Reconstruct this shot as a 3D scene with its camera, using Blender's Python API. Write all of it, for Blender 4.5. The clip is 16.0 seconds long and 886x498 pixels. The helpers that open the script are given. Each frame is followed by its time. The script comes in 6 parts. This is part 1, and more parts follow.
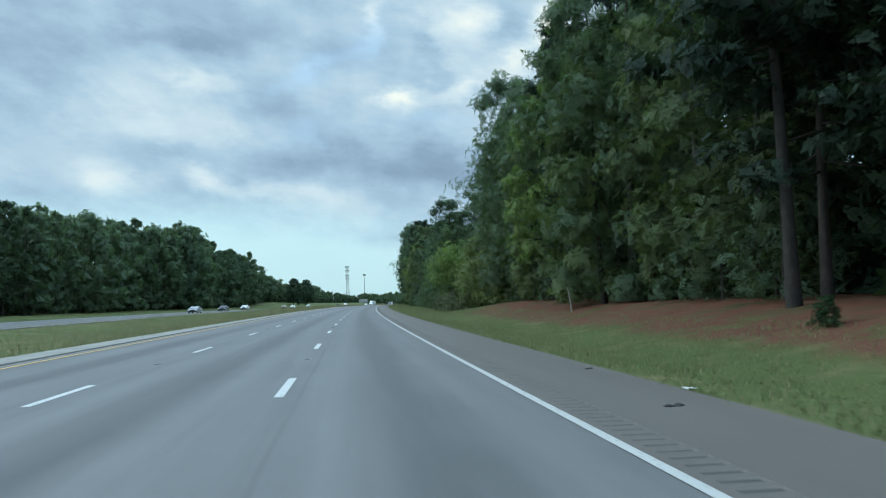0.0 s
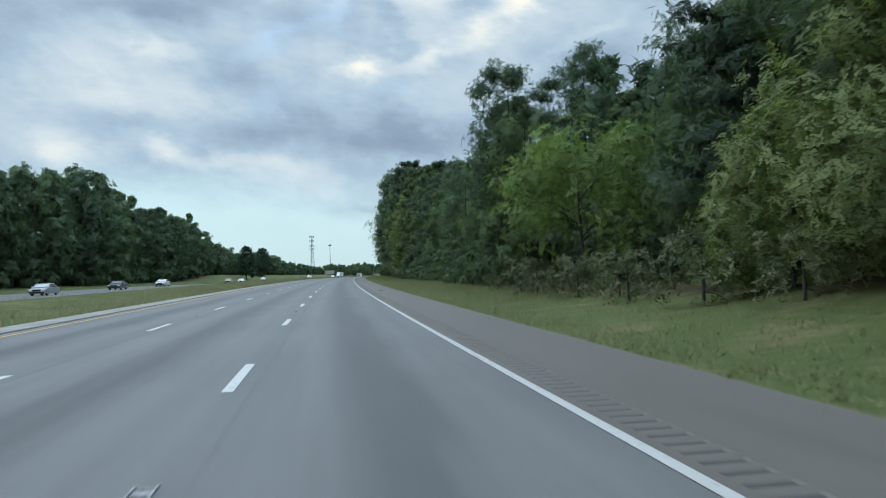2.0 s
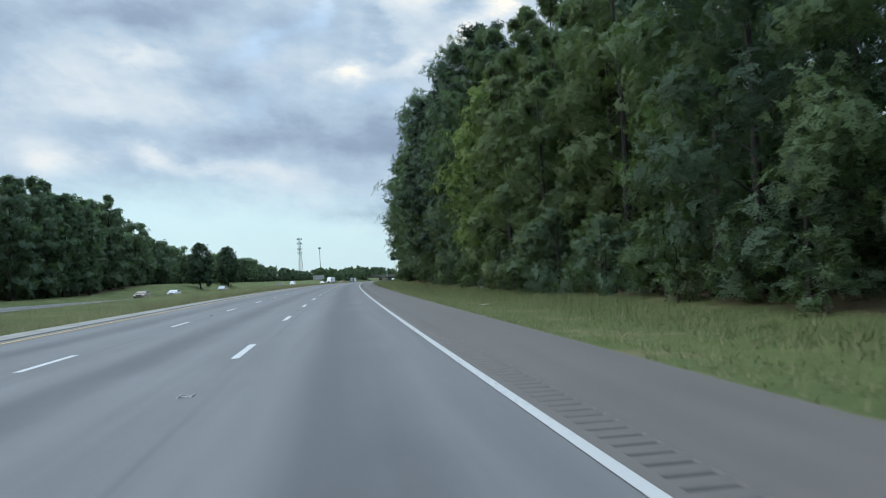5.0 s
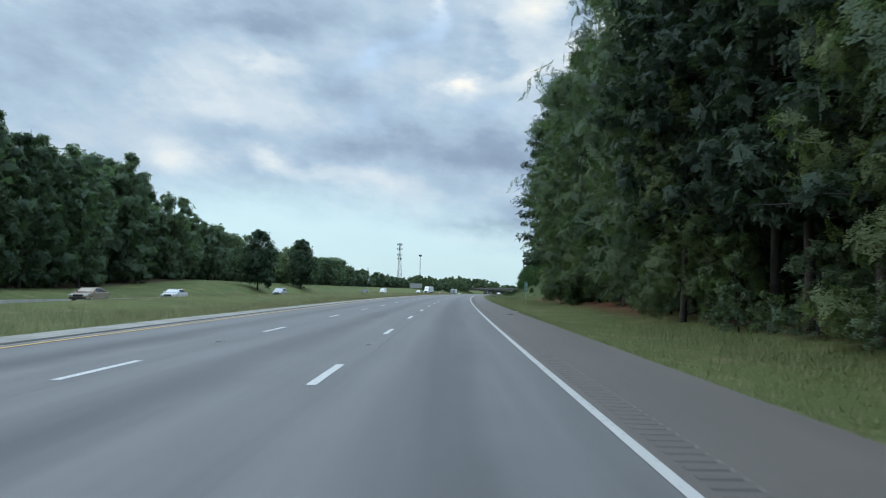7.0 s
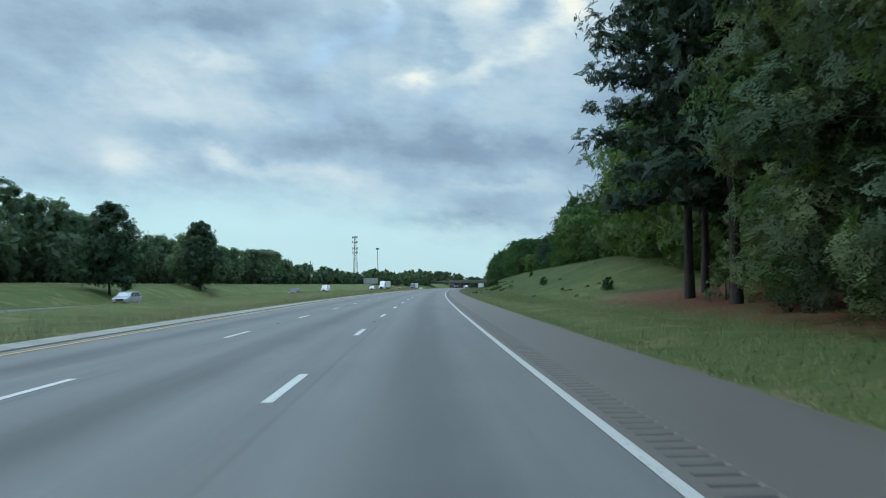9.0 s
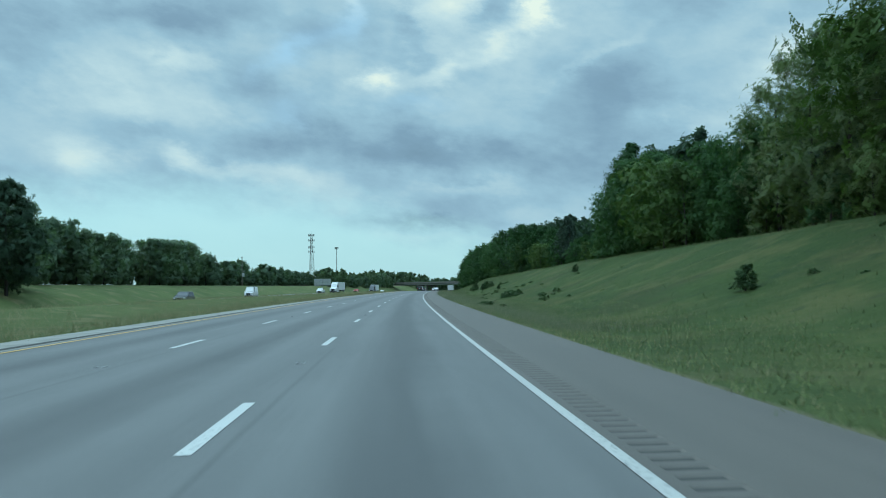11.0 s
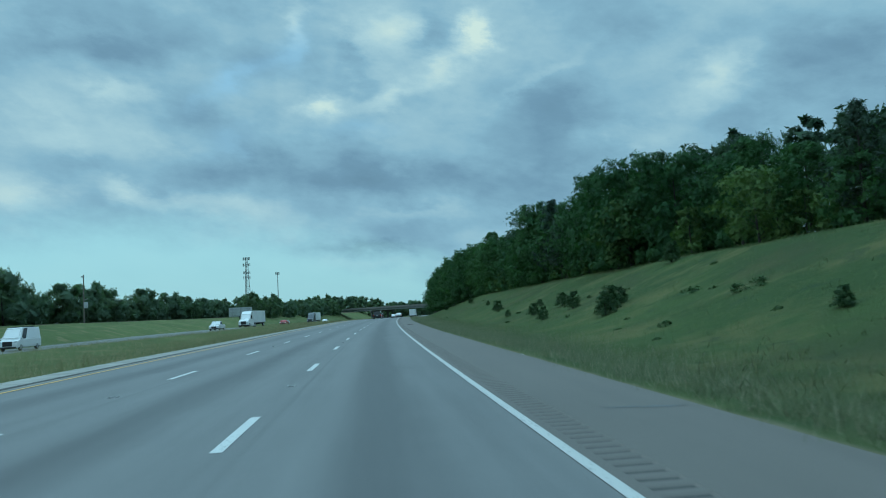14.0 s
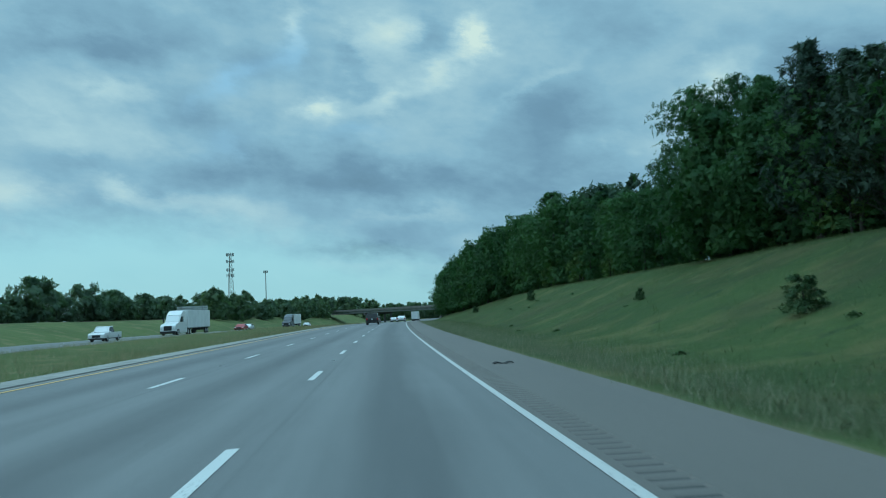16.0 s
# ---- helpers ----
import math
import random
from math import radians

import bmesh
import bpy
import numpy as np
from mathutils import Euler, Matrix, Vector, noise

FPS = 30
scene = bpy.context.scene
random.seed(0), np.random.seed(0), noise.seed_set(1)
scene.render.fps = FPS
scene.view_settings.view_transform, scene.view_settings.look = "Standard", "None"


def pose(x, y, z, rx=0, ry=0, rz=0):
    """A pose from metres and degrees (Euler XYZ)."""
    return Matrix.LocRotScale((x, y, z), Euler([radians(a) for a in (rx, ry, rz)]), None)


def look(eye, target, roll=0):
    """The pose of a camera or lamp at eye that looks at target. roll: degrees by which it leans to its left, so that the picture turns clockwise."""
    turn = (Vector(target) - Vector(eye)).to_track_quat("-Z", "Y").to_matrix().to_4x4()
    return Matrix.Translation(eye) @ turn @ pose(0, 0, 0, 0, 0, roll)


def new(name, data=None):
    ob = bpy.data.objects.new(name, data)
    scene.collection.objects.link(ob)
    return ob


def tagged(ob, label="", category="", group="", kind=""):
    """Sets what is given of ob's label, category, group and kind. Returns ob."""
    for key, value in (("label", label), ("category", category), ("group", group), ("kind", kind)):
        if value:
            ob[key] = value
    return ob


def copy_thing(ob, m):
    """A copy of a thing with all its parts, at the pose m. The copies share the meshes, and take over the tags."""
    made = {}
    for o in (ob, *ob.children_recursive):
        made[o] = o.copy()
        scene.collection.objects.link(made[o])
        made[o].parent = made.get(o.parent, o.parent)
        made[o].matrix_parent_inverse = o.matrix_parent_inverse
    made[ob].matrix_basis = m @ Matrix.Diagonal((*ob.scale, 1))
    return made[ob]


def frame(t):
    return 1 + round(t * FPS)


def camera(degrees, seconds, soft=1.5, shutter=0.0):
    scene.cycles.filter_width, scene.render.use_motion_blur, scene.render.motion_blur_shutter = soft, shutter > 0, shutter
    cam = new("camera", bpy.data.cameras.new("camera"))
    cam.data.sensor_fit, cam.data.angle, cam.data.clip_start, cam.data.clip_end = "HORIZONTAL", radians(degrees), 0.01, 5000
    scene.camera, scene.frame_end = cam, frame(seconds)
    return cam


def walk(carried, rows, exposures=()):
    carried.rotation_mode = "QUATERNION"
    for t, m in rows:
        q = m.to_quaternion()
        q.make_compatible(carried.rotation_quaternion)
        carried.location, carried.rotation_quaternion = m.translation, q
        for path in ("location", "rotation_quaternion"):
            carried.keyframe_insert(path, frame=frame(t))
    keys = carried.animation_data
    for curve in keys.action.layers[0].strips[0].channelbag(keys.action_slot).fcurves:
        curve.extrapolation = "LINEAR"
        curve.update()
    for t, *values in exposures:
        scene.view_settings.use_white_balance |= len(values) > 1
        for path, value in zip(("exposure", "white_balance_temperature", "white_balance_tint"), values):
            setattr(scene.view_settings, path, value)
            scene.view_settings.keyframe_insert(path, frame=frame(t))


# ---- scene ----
EXPO = [(0, 0.24, 5950, -3), (0.5, 0.24, 6380, 7), (1.0, 0.25, 6620, 11), (2.0, 0.24, 6350, 4), (3.0, 0.23, 6130, 2), (3.6, 0.23, 6080, 0), (5.8, 0.31, 6480, 10), (6.5, 0.31, 6450, 9), (7.0, 0.26, 6300, 6), (7.6, 0.24, 6150, 4), (9.0, 0.13, 6000, -2), (9.5, 0.1, 5800, -11), (11.6, 0.0, 5500, -16), (12.0, -0.21, 5160, -18), (12.6, -0.2, 5190, -21), (16, -0.19, 5190, -21)]
cam = camera(60.1, 16.0, soft=1.0, shutter=0.08)
walk(cam, [
    (0, pose(-2.56, 3.27, 1.44, 94.03, 1.46, -7.04)),
    (0.5, pose(-2.62, 18.99, 1.52, 91.76, 2.70, -8.21)),
    (1, pose(-2.49, 34.75, 1.58, 90.82, 2.30, -8.56)),
    (1.5, pose(-2.23, 50.55, 1.65, 91.20, 2.26, -9.01)),
    (2, pose(-1.92, 66.45, 1.72, 91.79, 1.89, -9.59)),
    (2.5, pose(-1.53, 82.21, 1.81, 92.26, 1.40, -9.52)),
    (3, pose(-1.07, 98.08, 1.87, 92.66, 1.53, -8.74)),
    (3.5, pose(-0.55, 113.03, 1.92, 92.61, 1.74, -9.02)),
    (6, pose(2.80, 191.85, 2.27, 91.70, 3.54, -10.50)),
    (6.5, pose(3.60, 207.85, 2.38, 92.15, 2.48, -7.52)),
    (7, pose(4.47, 223.74, 2.40, 93.13, -0.97, -2.84)),
    (7.5, pose(5.41, 239.50, 2.46, 92.43, -2.38, -1.05)),
    (8, pose(6.40, 255.32, 2.51, 92.36, -1.00, -1.72)),
    (8.5, pose(7.36, 271.04, 2.56, 92.64, 0.21, -3.68)),
    (9, pose(8.41, 286.09, 2.58, 92.66, 1.04, -5.79)),
    (9.5, pose(9.58, 301.99, 2.59, 92.65, 1.18, -7.32)),
    (12, pose(16.53, 381.29, 2.67, 92.96, 1.43, -9.21)),
    (12.5, pose(18.20, 397.24, 2.65, 93.58, 2.28, -10.17)),
    (13, pose(19.91, 412.92, 2.66, 93.62, 2.40, -11.79)),
    (13.5, pose(21.64, 428.76, 2.66, 94.17, 2.43, -12.10)),
    (14, pose(23.50, 444.52, 2.64, 94.42, 3.23, -12.23)),
    (14.5, pose(25.43, 460.42, 2.61, 94.65, 3.01, -12.75)),
    (15, pose(27.42, 476.31, 2.60, 94.77, 2.14, -13.03)),
    (15.5, pose(29.52, 491.93, 2.56, 94.81, 2.15, -12.49)),
    (16, pose(31.67, 507.78, 2.52, 94.66, 2.58, -12.57)),
], exposures=EXPO)

# ---- light ----
SUN_AZIMUTH, SUN_HEIGHT = radians(-78), radians(32)


class Graph:
    """Short hand for building node trees."""

    def __init__(self, tree):
        self.tree = tree
        tree.nodes.clear()

    def node(self, kind):
        return self.tree.nodes.new(kind)

    def plan(self):
        """Metres across and along the road."""
        n = self.node("ShaderNodeUVMap")
        n.uv_map = "plan"
        return n.outputs[0]

    def vector(self, op):
        n = self.node("ShaderNodeVectorMath")
        n.operation = op
        return n

    def put(self, socket, value):
        if isinstance(value, bpy.types.NodeSocket):
            self.tree.links.new(value, socket)
        else:
            socket.default_value = value

    def math(self, op, *values, clamp=False):
        n = self.node("ShaderNodeMath")
        n.operation, n.use_clamp = op, clamp
        for socket, value in zip(n.inputs, values):
            self.put(socket, value)
        return n.outputs[0]

    def mix(self, factor, a, b, blend="MIX"):
        n = self.node("ShaderNodeMix")
        n.data_type, n.blend_type = "RGBA", blend
        self.put(n.inputs[0], factor)
        self.put(n.inputs[6], a if not isinstance(a, tuple) else (*a, 1))
        self.put(n.inputs[7], b if not isinstance(b, tuple) else (*b, 1))
        return n.outputs[2]

    def noise(self, vector, scale, detail=4, rough=0.55, distort=0.0, out=0):
        n = self.node("ShaderNodeTexNoise")
        if vector is not None:
            self.put(n.inputs["Vector"], vector)
        self.put(n.inputs["Scale"], scale)
        self.put(n.inputs["Detail"], detail)
        self.put(n.inputs["Roughness"], rough)
        self.put(n.inputs["Distortion"], distort)
        return n.outputs[out]

    def ramp(self, value, stops):
        n = self.node("ShaderNodeValToRGB")
        self.put(n.inputs[0], value)
        while len(n.color_ramp.elements) < len(stops):
            n.color_ramp.elements.new(0.5)
        for e, (at, col) in zip(n.color_ramp.elements, stops):
            e.position, e.color = at, (*col, 1)
        return n.outputs[0]

    def span(self, value, lo, hi, a=0.0, b=1.0):
        n = self.node("ShaderNodeMapRange")
        n.interpolation_type = "SMOOTHSTEP"
        for socket, v in zip(n.inputs, (value, lo, hi, a, b)):
            self.put(socket, v)
        return n.outputs[0]


def build_world():
    world = bpy.data.worlds.new("sky")
    world.use_nodes = True
    scene.world = world
    g = Graph(world.node_tree)
    way = g.node("ShaderNodeTexCoord").outputs["Generated"]
    part_of = g.node("ShaderNodeSeparateXYZ")
    g.put(part_of.inputs[0], way)
    x, y, z = part_of.outputs
    # azimuth to the right of north and height, both in degrees
    azimuth = g.math("MULTIPLY", g.math("ARCTAN2", x, y), 57.2958)
    height = g.math("MULTIPLY", g.math("ARCSINE", z), 57.2958)
    # cloud sheet seen in perspective
    up = g.math("MAXIMUM", g.math("ADD", z, 0.26), 0.05)
    flat = g.node("ShaderNodeCombineXYZ")
    g.put(flat.inputs[0], g.math("DIVIDE", x, up))
    g.put(flat.inputs[1], g.math("MULTIPLY", g.math("DIVIDE", y, up), 0.62))
    sheet = flat.outputs[0]
    # the same sheet as it hangs over the road ahead: puffs wider than tall
    hung = g.node("ShaderNodeCombineXYZ")
    g.put(hung.inputs[0], g.math("MULTIPLY", azimuth, 0.055))
    g.put(hung.inputs[1], g.math("MULTIPLY_ADD", azimuth, 0.012, g.math("MULTIPLY", height, 0.105)))
    puffs = hung.outputs[0]
    large = g.noise(sheet, 1.1, 4, 0.5)
    fine = g.noise(puffs, 4.6, 9, 0.64)
    middle = g.span(g.noise(puffs, 2.2, 7, 0.55), 0.38, 0.62, -0.5, 0.5)
    # rolled undersides: soft ridges that bend with the sheet
    rolls = g.noise(puffs, 3.0, 5, 0.55, 0.15)
    ridge = g.math("SUBTRACT", 0.5, g.math("ABSOLUTE", g.math("MULTIPLY", g.math("SUBTRACT", rolls, 0.5), 4.0)))
    # wandering of the placed cloud banks, broad and then fine
    bend_parts = g.node("ShaderNodeSeparateColor")
    g.put(bend_parts.inputs[0], g.noise(puffs, 2.6, 8, 0.62, 0.0, out=1))
    az = g.math("ADD", azimuth, g.math("MULTIPLY", g.math("SUBTRACT", bend_parts.outputs[0], 0.5), 8.5))
    el = g.math("ADD", height, g.math("MULTIPLY", g.math("SUBTRACT", bend_parts.outputs[1], 0.5), 4.6))

    def bank(a, e, wide, tall, tilt):
        """How deep a direction lies in a bank of cloud: 1 in its middle, 0 away from it."""
        across = g.math("DIVIDE", g.math("SUBTRACT", az, a), wide)
        over = g.math("SUBTRACT", g.math("SUBTRACT", el, e), g.math("MULTIPLY", g.math("SUBTRACT", az, a), tilt))
        over = g.math("DIVIDE", over, tall)
        away = g.math("ADD", g.math("MULTIPLY", across, across), g.math("MULTIPLY", over, over))
        return g.math("EXPONENT", g.math("MULTIPLY", away, -1.0))

    # bright and dark cloud banks: azimuth, height, half width, half height, tilt, brightness
    bright_banks = [
        (-16.2, 9.2, 2.2, 1.6, -0.35, 0.25), (-10.2, 9.5, 1.7, 0.9, -0.25, 0.24), (-5.2, 8.3, 5.0, 0.8, -0.20, 0.18), (-10.6, 16.4, 2.2, 0.6, -0.08, 0.19), (-15.5, 13.6, 4.0, 1.6, -0.15, 0.19),
        (-8.2, 12.6, 2.4, 1.0, -0.3, 0.12), (4.0, 15.4, 1.9, 1.0, 0.2, 0.47), (8.6, 15.8, 2.8, 0.9, 0.3, 0.25), (13.2, 18.0, 2.0, 1.1, 0.4, 0.27), (16.0, 20.4, 1.3, 1.5, 0.2, 0.52), (-12.0, 13.5, 7.0, 3.0, -0.1, 0.06),
        (8.9, 20.2, 2.6, 1.9, 0.0, 0.34), (2.2, 20.8, 1.0, 1.4, 0.3, 0.27), (33.5, 15.0, 3.2, 1.6, 0.4, 0.34), (27.5, 11.6, 3.6, 0.8, -0.1, 0.14), (10.5, 7.5, 3.6, 0.6, 0.08, 0.14),
        (8.0, 3.5, 6.5, 0.6, 0.0, 0.14), (-24.0, 10.0, 4.0, 1.6, 0.0, 0.09), (20.5, 16.5, 3.0, 0.5, 0.5, 0.11),
    ]
    dark_banks = [
        (1.0, 10.9, 9.5, 1.7, -0.06, -0.24), (9.0, 10.2, 4.6, 1.3, 0.0, -0.16), (5.8, 4.9, 3.8, 0.55, -0.05, -0.26), (22.0, 14.5, 3.2, 2.6, 0.1, -0.20), (18.0, 9.4, 7.0, 1.6, 0.0, -0.12),
        (-12.5, 19.0, 5.5, 1.2, 0.05, -0.20), (-5.0, 14.6, 2.6, 0.9, -0.2, -0.12), (6.8, 18.0, 1.2, 1.5, -0.5, -0.16), (12.0, 20.2, 1.3, 1.6, 0.3, -0.18), (0.0, 18.6, 1.8, 1.0, 0.3, -0.10),
        (-12.5, 11.6, 2.4, 0.7, -0.2, -0.12), (40.0, 15.0, 5.0, 4.0, 0.0, -0.14), (-21.5, 16.8, 4.5, 3.2, 0.0, -0.13), (27.0, 18.5, 4.0, 1.6, 0.2, -0.08),
    ]
    light = g.math("MULTIPLY", g.math("SUBTRACT", large, 0.5), 0.46)
    light = g.math("MULTIPLY_ADD", g.math("SUBTRACT", fine, 0.5), 0.23, light)
    light = g.math("MULTIPLY_ADD", middle, 0.13, light)
    light = g.math("MULTIPLY_ADD", ridge, 0.05, light)
    light = g.math("ADD", light, 0.50)
    for a, e, wide, tall, tilt, gain in bright_banks + dark_banks:
        light = g.math("MULTIPLY_ADD", bank(a, e, wide, tall, tilt), gain, light)
    cloud = g.ramp(light, [(0.0, (0.19, 0.245, 0.33)), (0.28, (0.265, 0.34, 0.455)), (0.5, (0.39, 0.49, 0.605)), (0.74, (0.60, 0.655, 0.71)), (1.0, (0.90, 0.845, 0.765))])
    # thin places where the blue shows through
    for a, e, wide, tall, tilt, gain in ((-2.6, 17.0, 2.2, 1.0, 0.4, 0.75), (1.6, 19.2, 1.6, 1.2, 0.6, 0.6), (6.6, 13.6, 3.0, 0.6, 0.1, 0.3), (-3.0, 13.0, 2.0, 0.7, 0.1, 0.35)):
        cloud = g.mix(g.math("MULTIPLY", bank(a, e, wide, tall, tilt), gain), cloud, (0.45, 0.60, 0.80))
    # clear air low over the horizon and in the gaps of the sheet
    clear = g.noise(sheet, 0.55, 4, 0.5, 0.2)
    gap = g.span(clear, 0.5, 0.75, 0.0, 0.25)
    edge = g.math("MULTIPLY_ADD", g.math("SUBTRACT", bend_parts.outputs[2], 0.5), 6.0, g.span(azimuth, -4.0, 12.0, -1.2, 2.4))
    low = g.span(g.math("ADD", height, edge), 3.5, 8.0, 0.85, 0.0)
    open_sky = g.math("MAXIMUM", gap, low)
    sky = g.node("ShaderNodeTexSky")
    sky.sky_type, sky.sun_disc = "NISHITA", False
    sky.sun_elevation, sky.sun_rotation = SUN_HEIGHT, SUN_AZIMUTH
    sky.air_density, sky.dust_density = 1.0, 2.0
    blue = g.mix(0.8, g.mix(1.0, sky.outputs[0], (0.07, 0.095, 0.12), "MULTIPLY"), (0.65, 0.83, 0.865))
    # the cloud sheet is thinner and brighter overhead than towards the horizon
    bright = g.span(height, 24, 70, 1.0, 3.4)
    whole = g.mix(open_sky, g.mix(1.0, cloud, bright, "MULTIPLY"), blue)
    back = g.node("ShaderNodeBackground")
    g.put(back.inputs[0], whole)
    g.put(back.inputs[1], 1.0)
    out = g.node("ShaderNodeOutputWorld")
    g.tree.links.new(back.outputs[0], out.inputs[0])


build_world()
sun = new("sun", bpy.data.lights.new("sun", "SUN"))
sun.data.energy, sun.data.angle, sun.data.color = 1.0, radians(35), (1.0, 0.96, 0.9)
sun.matrix_world = look((0, 0, 200), (-200 * math.sin(SUN_AZIMUTH), -200 * math.cos(SUN_AZIMUTH), 200 - 200 * math.tan(SUN_HEIGHT)))

# ---- materials ----
def material(name):
    m = bpy.data.materials.new(name)
    m.use_nodes = True
    return m, Graph(m.node_tree)


def finish(g, color, rough, bump=None, depth=0.01, metal=0.0, spec=0.5):
    p = g.node("ShaderNodeBsdfPrincipled")
    g.put(p.inputs["Base Color"], color if not isinstance(color, tuple) else (*color, 1))
    g.put(p.inputs["Roughness"], rough)
    g.put(p.inputs["Metallic"], metal)
    g.put(p.inputs["Specular IOR Level"], spec)
    if bump is not None:
        b = g.node("ShaderNodeBump")
        g.put(b.inputs["Height"], bump)
        b.inputs["Distance"].default_value = depth
        g.tree.links.new(b.outputs[0], p.inputs["Normal"])
    out = g.node("ShaderNodeOutputMaterial")
    g.tree.links.new(p.outputs[0], out.inputs[0])
    return p


def grainy(name, a, b, scale=3.0, rough=0.7, depth=0.004, metal=0.0, fine=40.0, spec=0.5):
    """A surface with broad stains and a fine grain between two colours."""
    m, g = material(name)
    v = g.node("ShaderNodeTexCoord").outputs["Object"]
    broad = g.noise(v, scale, 5, 0.6)
    grain = g.noise(v, fine, 3, 0.6)
    f = g.math("ADD", g.math("MULTIPLY", g.span(broad, 0.3, 0.7), 0.7), g.math("MULTIPLY", grain, 0.3))
    finish(g, g.mix(f, a, b), g.math("MULTIPLY_ADD", broad, 0.2, rough - 0.1), grain, depth, metal, spec)
    return m


def leafy(name, dark, bright, through_light=0.3, dry=None, cell=None, cover=0.5, stretch=1.0):
    """Leaves: every leaf and every plant a little different. cell: leaves to the metre in a leafy spray, with gaps between them."""
    m, g = material(name)
    spray = g.node("ShaderNodeNewGeometry").outputs["Random Per Island"]
    plant = g.node("ShaderNodeObjectInfo").outputs["Random"]
    v = g.node("ShaderNodeTexCoord").outputs["Object"]
    clump = g.noise(v, 0.5, 4, 0.6)
    f = g.math("ADD", g.math("MULTIPLY", spray, 0.08), g.math("MULTIPLY", g.span(clump, 0.3, 0.7), 0.4))
    f = g.math("ADD", f, g.math("MULTIPLY", plant, 0.42))
    if cell:
        cells = g.node("ShaderNodeTexVoronoi")
        drawn = g.vector("MULTIPLY")
        g.put(drawn.inputs[0], v)
        drawn.inputs[1].default_value = (1.0, 1.0, 1.0 / stretch)
        torn = g.vector("MULTIPLY_ADD")
        g.put(torn.inputs[0], g.noise(v, cell * 1.6, 2, 0.5, 0.0, out=1))
        torn.inputs[1].default_value = (0.9 / cell, 0.9 / cell, 0.9 / cell)
        g.put(torn.inputs[2], drawn.outputs[0])
        g.put(cells.inputs["Vector"], torn.outputs[0])
        g.put(cells.inputs["Scale"], cell)
        tone = g.node("ShaderNodeSeparateColor")
        g.put(tone.inputs[0], cells.outputs["Color"])
        f = g.math("ADD", f, g.math("MULTIPLY", g.math("SUBTRACT", tone.outputs[0], 0.4), 0.10))
    color = g.mix(g.math("MULTIPLY", f, 1.0, clamp=True), dark, bright)
    if dry:
        color = g.mix(g.span(spray, 0.6, 1.0, 0.0, 0.8), color, dry)
    p = g.node("ShaderNodeBsdfPrincipled")
    g.put(p.inputs["Base Color"], color)
    p.inputs["Roughness"].default_value = 0.55
    p.inputs["Specular IOR Level"].default_value = 0.1
    t = g.node("ShaderNodeBsdfTranslucent")
    g.put(t.inputs[0], g.mix(1.0, color, (1.0, 1.15, 0.6), "MULTIPLY"))
    s = g.node("ShaderNodeMixShader")
    s.inputs[0].default_value = through_light
    g.tree.links.new(p.outputs[0], s.inputs[1])
    g.tree.links.new(t.outputs[0], s.inputs[2])
    last = s.outputs[0]
    if cell:
        gap = g.node("ShaderNodeBsdfTransparent")
        cut = g.node("ShaderNodeMixShader")
        g.put(cut.inputs[0], g.math("LESS_THAN", cells.outputs["Distance"], cover))
        g.tree.links.new(gap.outputs[0], cut.inputs[1])
        g.tree.links.new(last, cut.inputs[2])
        last = cut.outputs[0]
    out = g.node("ShaderNodeOutputMaterial")
    g.tree.links.new(last, out.inputs[0])
    return m


